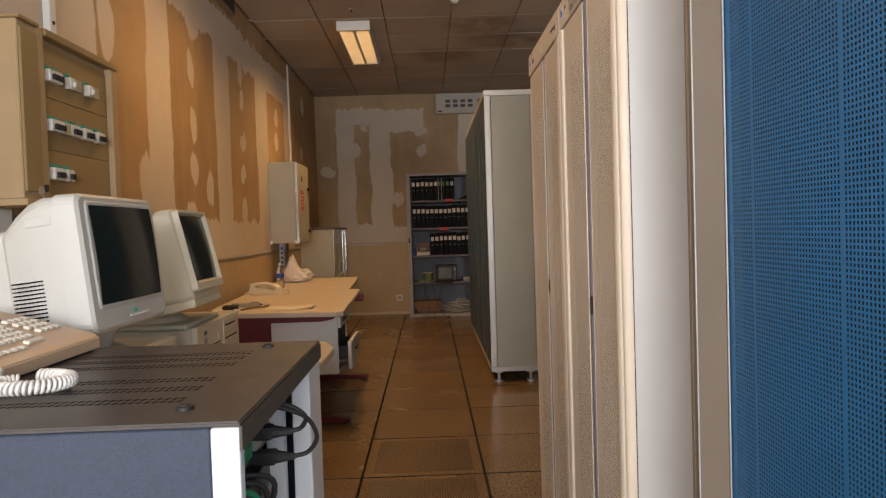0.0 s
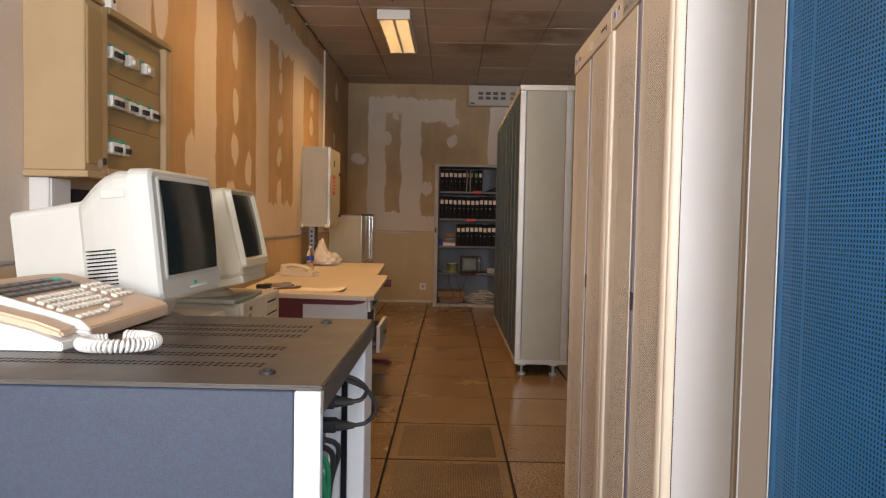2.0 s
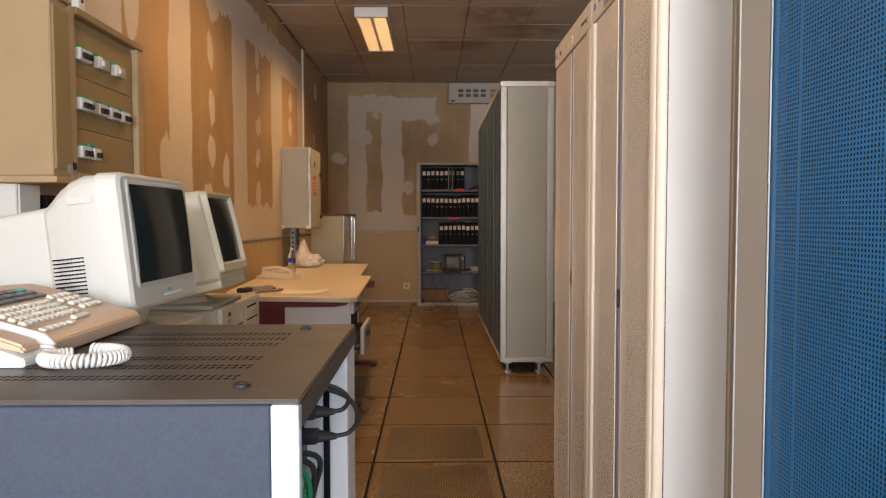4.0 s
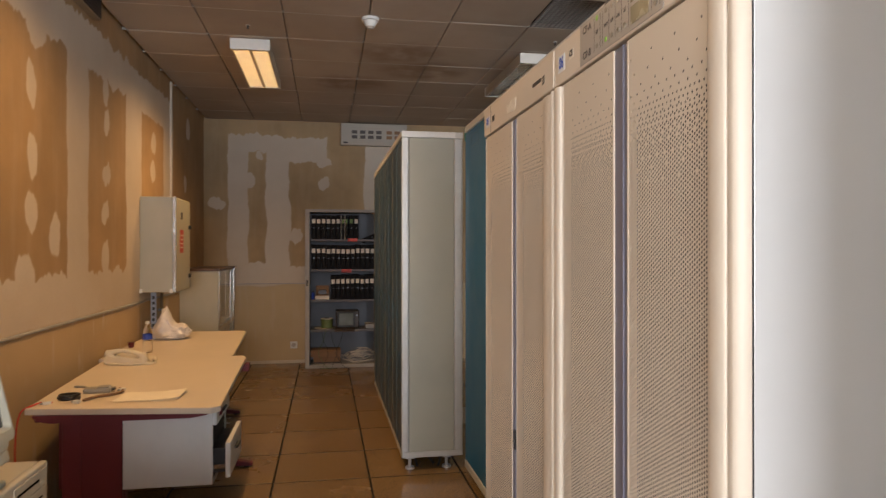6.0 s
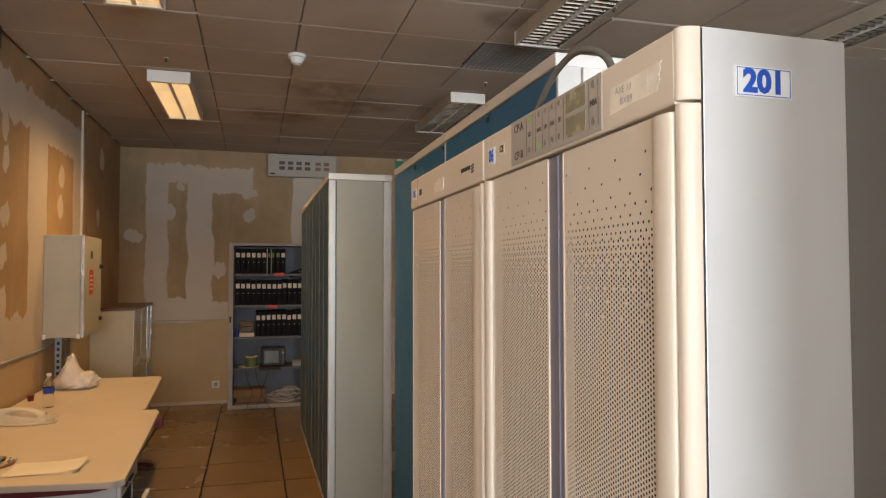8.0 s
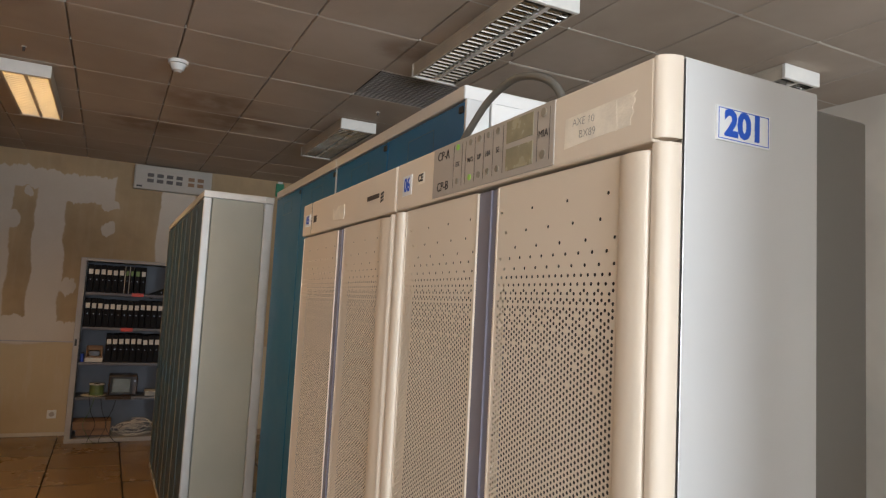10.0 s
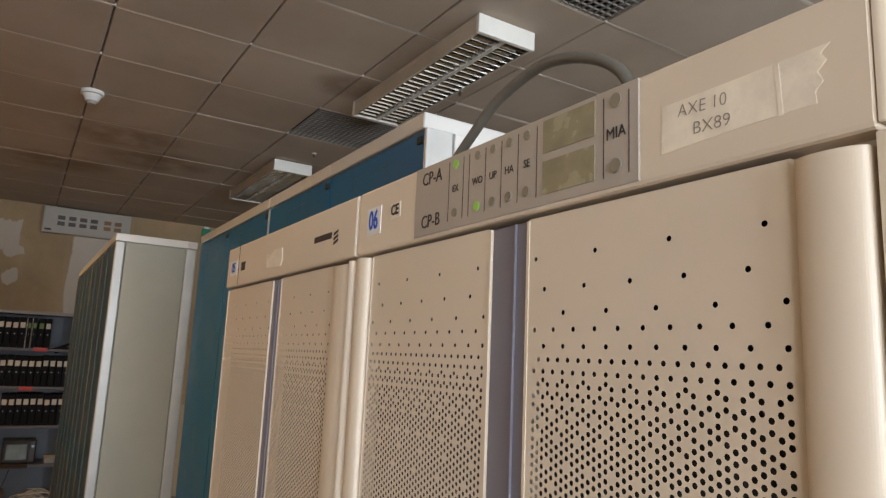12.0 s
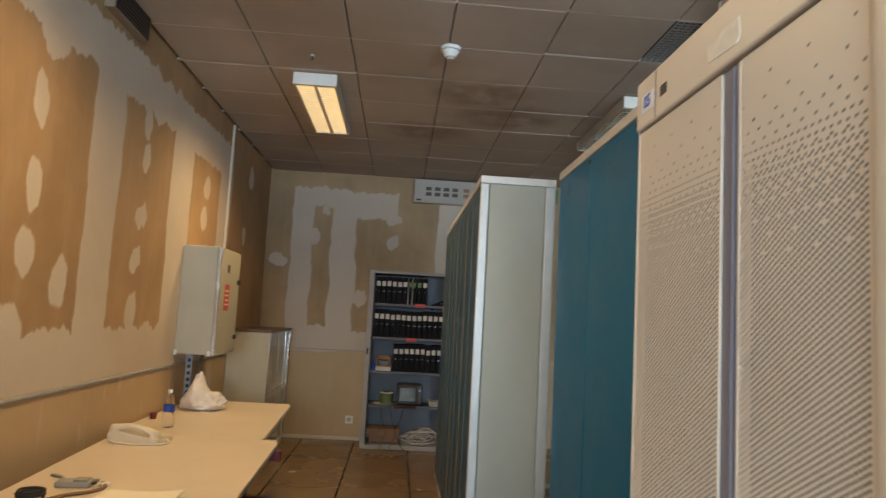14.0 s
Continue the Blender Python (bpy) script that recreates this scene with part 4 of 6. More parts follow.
# ---------------------------------------------------------------- charcoal rack
rack = thing("equipment_rack", pose(0, 0, 0), "low equipment rack with a charcoal slotted lid and blue-grey panel", "equipment rack")
RX0, RX1, RY0, RY1, RZ = -0.80, 0.059, 1.022, 1.602, 0.981
lid = bmesh.new()
prism([(RX0, RY0), (RX1, RY0), (RX1, RY1), (RX0, RY1)], RZ - 0.006, RZ, lid, b=0.002)
part("lid", lid, M_RACKTOP, rack)
part("lid_edge", prism([(RY0 + 0.002, RZ - 0.006), (RY1 - 0.001, RZ - 0.006), (RY1 - 0.001, RZ - 0.036), (RY0 + 0.002, RZ - 0.036)], RX1 - 0.0018, RX1 + 0.0015, axis="x"), M_RACKTOP, rack)
slots = bmesh.new()
for gy in (1.129, 1.145, 1.196, 1.212, 1.256, 1.272, 1.370, 1.386, 1.425, 1.441, 1.474, 1.490):
    long = 66
    for k in range(long):
        x = -0.055 - k * 0.0106
        if x > RX0 + 0.02:
            prism([(x, gy - 0.004), (x + 0.004, gy - 0.004), (x + 0.007, gy + 0.004), (x + 0.003, gy + 0.004)], RZ - 0.002, RZ + 0.0004, slots)
tagged(part("vent_slot", slots, M_SLOT, rack), kind="stuff")
for sx, sy in ((-0.029, 1.087), (-0.031, 1.538), (-0.70, 1.087), (-0.70, 1.538)):
    b = cyl((sx, sy, RZ), (sx, sy, RZ + 0.004), 0.011, 16)
    cyl((sx, sy, RZ + 0.004), (sx, sy, RZ + 0.0065), 0.006, 6, bm=b)
    part("bolt", b, M_BLACK, rack)
part("side_panel", box(RX0, 0.022, RY0 + 0.004, RY0 + 0.014, 0.05, RZ - 0.008, 0.002), M_RACKSIDE, rack, "blue-grey textured side panel")
for y0, y1 in ((RY0 + 0.002, RY0 + 0.022), (RY1 - 0.12, RY1 - 0.002)):
    part("post", box(0.0225, RX1 - 0.002, y0, y1, 0.0, RZ - 0.008, 0.003, 2), M_RACKPOST, rack)
part("post_flange", box(-0.02, 0.012, RY1 - 0.15, RY1 - 0.125, 0.0, RZ - 0.07, 0.002), M_RACKPOST, rack)
part("rear_panel", box(RX0, 0.02, RY1 - 0.014, RY1 - 0.004, 0.05, RZ - 0.008), M_RACKSIDE, rack)
part("left_panel", box(RX0, RX0 + 0.01, RY0 + 0.016, RY1 - 0.016, 0.05, RZ - 0.008), M_RACKSIDE, rack)
part("base", box(RX0 + 0.01, RX1 - 0.01, RY0 + 0.03, RY1 - 0.16, 0.0, 0.06), M_BLACK, rack)
for k, z in enumerate((0.83, 0.72, 0.60, 0.47, 0.34, 0.2)):
    u = thing("rack_unit", pose(0, 0, 0), "black rack-mounted equipment unit with connectors", "rack unit", "units in the rack")
    part("chassis", box(-0.55, -0.012, RY0 + 0.03, RY1 - 0.16, z, z + (0.075 if k % 2 else 0.09), 0.002), M_BLACK, u)
    for j in range(6):
        part("connector", box(-0.013, 0.0, RY0 + 0.05 + j * 0.06, RY0 + 0.085 + j * 0.06, z + 0.02, z + 0.045, 0.002), M_CABLEGREY if j % 3 else M_GREEN, u)
part("unit_support", box(-0.5, -0.4, RY0 + 0.02, RY1 - 0.15, 0.06, 0.2), M_BLACK, rack)


def power_lead(pts, y, z):
    lead = thing("power_lead", pose(0, 0, 0), "black power lead plugged into the rack", "power lead", "power leads in the rack")
    part("cord", tube(smoothed(pts, 8), 0.0038, 8), M_BLACK, lead, smooth=True)
    plug = box(-0.03, 0.030, y - 0.014, y + 0.014, z - 0.011, z + 0.011, 0.004, 2)
    cyl((0.030, y, z), (0.046, y, z), 0.011, 10, 0.008, bm=plug)
    cyl((0.046, y, z), (0.060, y, z), 0.008, 10, 0.005, bm=plug)
    part("plug", plug, M_BLACK, lead)


power_lead([(0.058, 1.30, 0.885), (0.074, 1.305, 0.889), (0.082, 1.30, 0.908), (0.06, 1.29, 0.928), (0.025, 1.275, 0.936), (-0.03, 1.26, 0.92)], 1.30, 0.885)
power_lead([(0.058, 1.32, 0.838), (0.080, 1.325, 0.843), (0.096, 1.32, 0.868), (0.085, 1.31, 0.9), (0.06, 1.30, 0.918), (0.02, 1.285, 0.93), (-0.03, 1.27, 0.92)], 1.32, 0.838)
for k, mt in enumerate((M_GREEN, M_GREEN, M_BLACK, M_BLACK)):
    pts = [(-0.01, 1.09 + 0.03 * k, 0.86), (0.034 + 0.005 * k, 1.12 + 0.03 * k, 0.84), (0.047 - 0.004 * k, 1.13 + 0.03 * k, 0.76), (0.036, 1.14 + 0.02 * k, 0.6), (0.02, 1.1 + 0.04 * k, 0.3), (0.0, 1.1 + 0.03 * k, 0.09)]
    tagged(part("patch_cable", tube(smoothed(pts, 6), 0.0045, 7), mt, smooth=True), "thin cable hanging down inside the rack", "cable", "cables in the rack")

# ---------------------------------------------------------------- operator console on the rack
con = thing("operator_console", pose(-0.375, 1.272, RZ), "beige operator console with pale keys and dark key strips", "telephone console")
CW, CD = 0.31, 0.27
prof = [(0, 0.004), (0, 0.026), (-0.012, 0.034), (-0.19, 0.083), (-0.215, 0.088), (-CD, 0.085), (-CD, 0.004)]
part("body", prism(prof, 0.0, CW, axis="y", b=0.002), M_CONSOLE, con)
part("foot", box(-CD + 0.02, -0.02, 0.01, CW - 0.01, 0.0, 0.005), M_BLACK, con)
part("end_rail", prism([(0.004, 0.0), (0.004, 0.024), (-0.012, 0.039), (-0.19, 0.089), (-CD - 0.01, 0.092), (-CD - 0.01, 0.0)], -0.006, 0.001, axis="y", b=0.001), M_WHITEPVC, con, "white end rail")
SL = math.atan2(0.049, 0.178)


def on_slope(u, v, h=0.0):
    """u: metres along the console, v: metres up the slope from the front edge."""
    return Vector((-0.012 - v * math.cos(SL) - h * math.sin(SL) * -1 * -1, u, 0.034 + v * math.sin(SL) + h * math.cos(SL)))


def key(u, v, w, d, h, mt, name="key"):
    u, w = u * 0.827, w * 0.827
    bm = box(-d / 2, d / 2, -w / 2, w / 2, 0, h, 0.0015)
    bm.transform(Matrix.Translation(on_slope(u, v)) @ Matrix.Rotation(SL, 4, "Y"))
    part(name, bm, mt, con)


for r in range(3):
    for k in range(7):
        key(0.035 + k * 0.038, 0.142 + r * 0.019, 0.035, 0.014, 0.005, M_KEYDARK if not (r == 2 and k > 5) else M_BADGE, "function_key")
for r in range(4):
    for k in range(11):
        key(0.03 + k * 0.0185 + r * 0.005, 0.052 + r * 0.0195, 0.0145, 0.013, 0.006, M_KEY)
for r in range(4):
    for k in range(4):
        key(0.275 + k * 0.0225, 0.062 + r * 0.021, 0.016, 0.013, 0.006, M_KEY)
for k in range(5):
    key(0.03 + k * 0.024, 0.018, 0.019, 0.012, 0.005, M_KEY)
key(0.19, 0.03, 0.06, 0.012, 0.006, M_KEY, "space_bar")
# handset lying in its cradle at the near end
hs = thing("handset_cradle", pose(-0.41, 1.203, RZ), "white handset resting in a wedge cradle", "telephone handset")
part("cradle", prism([(0.03, 0.0), (0.03, 0.012), (-0.02, 0.03), (-0.27, 0.088), (-0.30, 0.088), (-0.30, 0.0)], 0.0, 0.062, axis="y", b=0.002), M_WHITEPVC, hs)
part("handset", prism([(0.025, 0.018), (0.022, 0.03), (-0.02, 0.045), (-0.22, 0.092), (-0.27, 0.104), (-0.28, 0.09), (-0.02, 0.028)], 0.01, 0.054, axis="y", b=0.004), M_CONSOLE, hs)
part("well", box(-0.27, -0.2, 0.008, 0.056, 0.086, 0.092, 0.002), M_DARKBROWN, hs)
pts = []
for k in range(420):
    a = k / 420
    s = a * 2 * math.pi * 0.93 - 0.4
    ctr = Vector((-0.298 + 0.056 * math.cos(s + 2.6), 1.215 + 0.036 * math.sin(s + 2.6), RZ + 0.0115 + 0.006 * a))
    ph = k * 2 * math.pi / 9.5
    rad = Vector((math.cos(s + 2.6), math.sin(s + 2.6), 0))
    pts.append(ctr + 0.0085 * (rad * math.cos(ph) + Vector((0, 0, 1)) * math.sin(ph)))
cord = thing("handset_lead", pose(0, 0, 0), "white coiled handset cord lying on the rack lid", "telephone cord")
part("coil", tube(pts, 0.0028, 6), M_CORD, cord, smooth=True)
part("lead", tube(smoothed([(-0.385, 1.255, RZ + 0.022), (-0.368, 1.25, RZ + 0.022), (-0.357, 1.24, RZ + 0.02), (-0.35, 1.228, RZ + 0.014)], 6), 0.0035, 8), M_CORD, cord, smooth=True)


# ---------------------------------------------------------------- desks
def t_leg(desk, x0, x1, y, z_top):
    part("upright", box(x0 + 0.25, x0 + 0.42, y - 0.03, y + 0.03, 0.04, z_top - 0.05, 0.006), M_BURGUNDY, desk)
    part("foot", prism([(x0, 0.012), (x0, 0.03), (x0 + 0.3, 0.055), (x1 - 0.08, 0.045), (x1, 0.028), (x1, 0.012)], y - 0.03, y + 0.03, axis="y", b=0.004), M_BURGUNDY, desk)
    part("bearer", box(x0 + 0.02, x1 - 0.02, y - 0.025, y + 0.025, z_top - 0.055, z_top, 0.004), M_BURGUNDY, desk)
    for x in (x0 + 0.04, x1 - 0.04):
        part("glide", cyl((x, y, 0), (x, y, 0.014), 0.018, 10), M_BLACK, desk)


def desk(name_label, poly, z, legs, lx):
    ob = thing("desk", pose(0, 0, 0), name_label, "desk", "desks along the wall")
    part("tabletop", prism(poly, z - 0.028, z, b=0.003), M_DESK, ob)
    for y in legs:
        t_leg(ob, lx[0], lx[1], y, z - 0.0285)
    part("modesty_panel", box(lx[0] + 0.1, lx[0] + 0.118, legs[0] + 0.05, legs[1] - 0.05, 0.3, z - 0.04, 0.002), M_BURGUNDY, ob)
    return ob


D0Z = 0.762
desk("beige laminate desk carrying two old computers", [(-1.2, 1.66), (-0.105, 1.66), (-0.082, 2.77), (-0.14, 2.935), (-1.2, 2.95)], D0Z, (1.82, 2.82), (-1.1, -0.2))
d1 = desk("beige laminate desk with burgundy frame and a white drawer pedestal", [(-1.11, 4.315), (-0.275, 4.20), (-0.236, 4.235), (-0.285, 5.70), (-0.31, 5.775), (-1.2, 5.78)], 0.727, (4.42, 5.64), (-1.12, -0.235))
part("front_bar", prism([(-1.075, 0.698), (-1.055, 0.675), (-1.0, 0.661), (-0.38, 0.661), (-0.31, 0.672), (-0.272, 0.698)], 4.29, 4.325, axis="y", b=0.003), M_BURGUNDY, d1)
part("side_plate", box(-0.955, -0.692, 4.326, 4.352, 0.03, 0.662, 0.003), M_BURGUNDY, d1)
part("side_fold", box(-0.875, -0.871, 4.322, 4.327, 0.03, 0.66, 0.001), M_BURGUNDY, d1)
desk("beige laminate desk standing end to end with another", [(-1.25, 5.785), (-0.40, 5.785), (-0.385, 5.83), (-0.455, 7.22), (-0.48, 7.29), (-1.25, 7.30)], 0.725, (5.95, 7.15), (-1.15, -0.5))

ped = thing("drawer_pedestal", pose(0, 0, 0), "white hanging drawer pedestal with one drawer pulled open", "drawer pedestal")
sh = box(-0.687, -0.284, 4.312, 4.33, 0.334, 0.695, 0.002)
box(-0.687, -0.284, 4.73, 4.748, 0.334, 0.695, 0.002, bm=sh)
box(-0.687, -0.672, 4.33, 4.73, 0.334, 0.695, bm=sh)
box(-0.672, -0.284, 4.33, 4.73, 0.334, 0.348, bm=sh)
box(-0.672, -0.284, 4.33, 4.73, 0.68, 0.6975, bm=sh)
part("carcass", sh, M_WHITEPANEL, ped)
part("inside", box(-0.638, -0.29, 4.332, 4.728, 0.35, 0.678), M_INSIDE, ped)
top = part("drawer_front", box(-0.284, -0.265, 4.318, 4.742, 0.615, 0.69, 0.003), M_WHITEPANEL, ped)
part("handle", box(-0.265, -0.254, 4.48, 4.58, 0.645, 0.658, 0.003), M_BLACK, top)
opn = part("drawer_front", box(-0.226, -0.203, 4.318, 4.742, 0.362, 0.530, 0.003), M_WHITEPANEL, ped, "open drawer front")
part("handle", box(-0.203, -0.187, 4.48, 4.58, 0.455, 0.47, 0.003), M_BLACK, opn)
part("drawer_box", box(-0.5, -0.226, 4.335, 4.715, 0.385, 0.50), M_BLACK, ped)
part("runner", box(-0.284, -0.228, 4.326, 4.334, 0.405, 0.425), M_CHROME, ped)


# ---------------------------------------------------------------- computers
def computer(y0, y1, front, label):
    z0 = D0Z
    ob = thing("desktop_computer", pose(front, y0, z0), label, "computer", "beige desktop computers")
    w, h, dpt = y1 - y0, 0.143, 0.42
    part("case", box(-dpt, -0.02, 0, w, 0.006, h, 0.003), M_PC, ob)
    part("bezel", box(-0.02, 0.0, -0.002, w + 0.002, 0.004, h + 0.001, 0.006, 2), M_PC, ob)
    for x in (-dpt + 0.05, -0.06):
        for y in (0.05, w - 0.05):
            part("rubber_foot", cyl((x, y, 0), (x, y, 0.007), 0.012, 10), M_BLACK, ob)
    dv = part("drive_bay", box(-0.002, 0.0025, w * 0.58, w - 0.02, 0.09, 0.132, 0.001), M_PC, ob)
    part("disk_slot", box(0.0022, 0.0035, w * 0.61, w - 0.06, 0.108, 0.114), M_SLOT, dv)
    part("eject_button", box(0.002, 0.006, w - 0.055, w - 0.04, 0.098, 0.104), M_PC, dv)
    dv = part("drive_bay", box(-0.002, 0.0025, w * 0.58, w - 0.02, 0.045, 0.087, 0.001), M_PC, ob)
    part("disk_slot", box(0.0022, 0.0035, w * 0.6, w - 0.04, 0.062, 0.067), M_SLOT, dv)
    for k in range(6):
        part("vent_slot", box(-0.001, 0.0012, 0.03, w * 0.5, 0.014 + k * 0.0095, 0.018 + k * 0.0095), M_SLOT, ob)
    part("power_button", box(0.0, 0.006, w * 0.43, w * 0.49, 0.075, 0.1, 0.002), M_PC, ob)
    part("key_lock", box(0.0, 0.003, 0.06, 0.085, 0.078, 0.1, 0.002), M_CABLEGREY, ob)
    part("badge", box(-0.0005, 0.0015, 0.06, 0.09, 0.108, 0.122), M_CHROME, ob)
    return ob


computer(1.80, 2.245, -0.472, "beige desktop computer lying under a large monitor")
computer(2.405, 2.87, -0.468, "beige desktop computer lying under a smaller monitor")


def monitor(y_mid, front, z0, w, h, dpt, tilt, label, mt, fat):
    """front: x of the bezel; z0: the top of what it stands on; it faces +x."""
    ob = thing("crt_monitor", pose(front, y_mid, z0), label, "monitor", "cathode-ray monitors")
    T0 = Matrix.Translation((0, 0, 0.09 + h / 2)) @ Matrix.Rotation(radians(-tilt), 4, "Y")

    def ring(x, ww, hh, dz, r):
        return [T0 @ Vector((x, u, v)) for u, v in rounded(0, dz, ww, hh, r)]
    b = loft([ring(0.0, w - 0.016, h - 0.016, 0, 0.02), ring(-0.006, w, h, 0, 0.024), ring(-0.05, w + 0.004, h + 0.006, 0, 0.026)])
    part("bezel", b, mt, ob, smooth=False)
    sw, shh = w * 0.81, h * 0.72
    oy = h * 0.055
    fr = loft([ring(0.0008, sw + 0.022, shh + 0.022, oy, 0.014), ring(0.004, sw + 0.012, shh + 0.012, oy, 0.012)])
    if not fat:
        fr = loft([ring(-0.002, w - 0.02, h - 0.03, 0.008, 0.016), ring(0.018, w - 0.026, h - 0.036, 0.008, 0.014), ring(0.018, sw + 0.018, shh + 0.018, oy, 0.012), ring(0.0046, sw + 0.002, shh + 0.002, oy, 0.01)], caps=False)
    part("screen_surround", fr, mt, ob)
    scr = bmesh.new()
    n = 10
    grid = [[None] * (n + 1) for _ in range(n + 1)]
    for i in range(n + 1):
        for j in range(n + 1):
            u, v = -1 + 2 * i / n, -1 + 2 * j / n
            grid[i][j] = scr.verts.new(T0 @ Vector((0.0045 + 0.007 * (1 - 0.5 * u * u - 0.5 * v * v), u * sw / 2, oy + v * shh / 2)))
    for i in range(n):
        for j in range(n):
            scr.faces.new((grid[i][j], grid[i + 1][j], grid[i + 1][j + 1], grid[i][j + 1]))
    part("screen", scr, M_SCREEN, ob, "dark curved glass screen", smooth=True)
    if fat:
        tops = ((-0.052, 0.0, 0.151, -0.151, 0.026), (-0.085, 0.002, 0.154, -0.154, 0.035), (-0.115, 0.008, 0.146, -0.152, 0.04), (-0.145, 0.02, 0.130, -0.146, 0.045), (-0.172, 0.036, 0.108, -0.134, 0.045),
                (-0.180, 0.05, 0.098, -0.12, 0.03), (-0.184, 0.06, 0.094, -0.11, 0.02), (-dpt, 0.085, 0.082, -0.09, 0.015))
        body = loft([ring(x, w - 0.004 - dw, t - b, (t + b) / 2, r) for x, dw, t, b, r in tops])
    else:
        body = loft([ring(-0.052, w - 0.006, h - 0.004, 0, 0.02), ring(-0.17, w - 0.02, h - 0.02, -0.004, 0.025), ring(-0.20, w - 0.07, h - 0.07, -0.02, 0.04), ring(-dpt, w - 0.11, h - 0.11, -0.03, 0.04)])
    part("back_shell", body, mt, ob, smooth=False)
    if fat:
        for k in range(11):
            for q in range(8):
                sl = box(-0.16 + q * 0.0085, -0.155 + q * 0.0085, -w / 2 - 0.0012, -w / 2 + 0.012, -h * 0.36 + k * 0.0085, -h * 0.36 + 0.0028 + k * 0.0085)
                sl.transform(T0)
                part("vent_slot", sl, M_SLOT, ob)
        rib = box(-0.115, -0.06, -w / 2 + 0.001, -w / 2 + 0.006, h * 0.30, h * 0.36, 0.001)
        rib.transform(T0)
        part("label_recess", rib, mt, ob)
        for k in range(7):
            bt = box(0, 0.004, -0.03 + k * 0.016, -0.02 + k * 0.016, -h * 0.44, -h * 0.425, 0.001)
            bt.transform(T0)
            part("button", bt, M_WHITEPVC, ob)
    bd = box(0, 0.004, -0.008 if fat else 0.05, 0.008 if fat else 0.068, -h * 0.40 - 0.003, -h * 0.40 + 0.005, 0.001)
    bd.transform(T0)
    part("badge", bd, M_BADGE, ob)
    if not fat:
        ch = box(-0.12, -0.004, -w / 2 + 0.01, w / 2 - 0.01, -h / 2 - 0.024, -h / 2 + 0.004, 0.006, 2)
        ch.transform(T0)
        part("chin", ch, mt, ob)
    nk = cyl((-0.14, 0, 0.03), (-0.14, 0, 0.1), 0.085 if fat else 0.065, 24, 0.11 if fat else 0.08)
    part("swivel", nk, mt, ob, smooth=False)
    if fat:
        st = cyl((-0.13, 0, 0.0), (-0.13, 0, 0.018), 0.135, 36, 0.13)
        cyl((-0.13, 0, 0.018), (-0.13, 0, 0.032), 0.13, 36, 0.10, bm=st)
        part("stand", st, M_STANDGREY, ob)
    else:
        part("stand", box(-0.30, 0.01, -0.16, 0.17, 0.0, 0.016, 0.004), M_STANDGREY, ob)
        part("stand_pad", cyl((-0.14, 0, 0.016), (-0.14, 0, 0.032), 0.1, 28, 0.08), M_PC, ob)
    return ob


monitor(1.857, -0.437, 0.907, 0.39, 0.305, 0.35, 6, "large white cathode-ray monitor on a round stand, switched off", M_MON, True)
monitor(2.50, -0.49, 0.907, 0.288, 0.298, 0.33, 13, "smaller yellowed cathode-ray monitor on a flat stand, switched off", M_MON2, False)

note = thing("paper_note", pose(-0.36, 2.40, D0Z + 0.0005, 0, 0, 14), "small folded yellow note on the desk", "note")
part("sheet", prism([(-0.035, -0.03), (0.035, -0.03), (0.035, 0.03), (-0.03, 0.035)], 0.0, 0.0008), M_NOTE, note)
part("flap", prism([(-0.03, 0.0012), (0.03, 0.0012), (0.03, 0.012), (-0.03, 0.008)], 0.026, 0.0268, axis="y"), M_NOTE, note)

# ---------------------------------------------------------------- things on the far desks
ph = thing("desk_telephone", pose(-1.0, 5.60, 0.727, 0, 0, -8), "ivory desk telephone with its handset resting", "telephone")
part("base", prism([(-0.13, 0), (-0.13, 0.05), (-0.10, 0.06), (0.13, 0.03), (0.14, 0.018), (0.14, 0)], -0.09, 0.09, axis="y", b=0.006), M_PHONE, ph)
arch = [(-0.125 + 0.25 * t, 0.066 - 0.022 * t + 0.028 * math.sin(math.pi * t), 0.015 + 0.010 * abs(2 * t - 1) ** 3, 0.022 + 0.012 * abs(2 * t - 1) ** 3) for t in [k / 12 for k in range(13)]]
part("handset", loft([[(x, -0.055 + v * c, z + w * d) for c, d in [(math.cos(2 * math.pi * q / 12), math.sin(2 * math.pi * q / 12)) for q in range(12)]] for x, z, w, v in arch]), M_PHONE, ph, smooth=True)
for x, z in ((-0.105, 0.058), (0.105, 0.038)):
    part("cup", cyl((x, -0.055, z - 0.012), (x, -0.055, z + 0.012), 0.034, 18, 0.03), M_PHONE, ph)
for k in range(12):
    part("key", box(-0.045 + (k // 3) * 0.022, -0.030 + (k // 3) * 0.022, 0.0 + (k % 3) * 0.024, 0.015 + (k % 3) * 0.024, 0.02, 0.056 - (k // 3) * 0.0030, 0.001), M_KEY, ph)
tagged(part("telephone_lead", tube(smoothed([(-1.12, 5.58, 0.76), (-1.13, 5.53, 0.736), (-1.05, 5.485, 0.734), (-0.94, 5.475, 0.734), (-0.85, 5.50, 0.734), (-0.835, 5.56, 0.734), (-0.87, 5.60, 0.74)], 6), 0.007, 8), M_PHONE, smooth=True), "ivory telephone lead curled on the desk", "telephone lead")

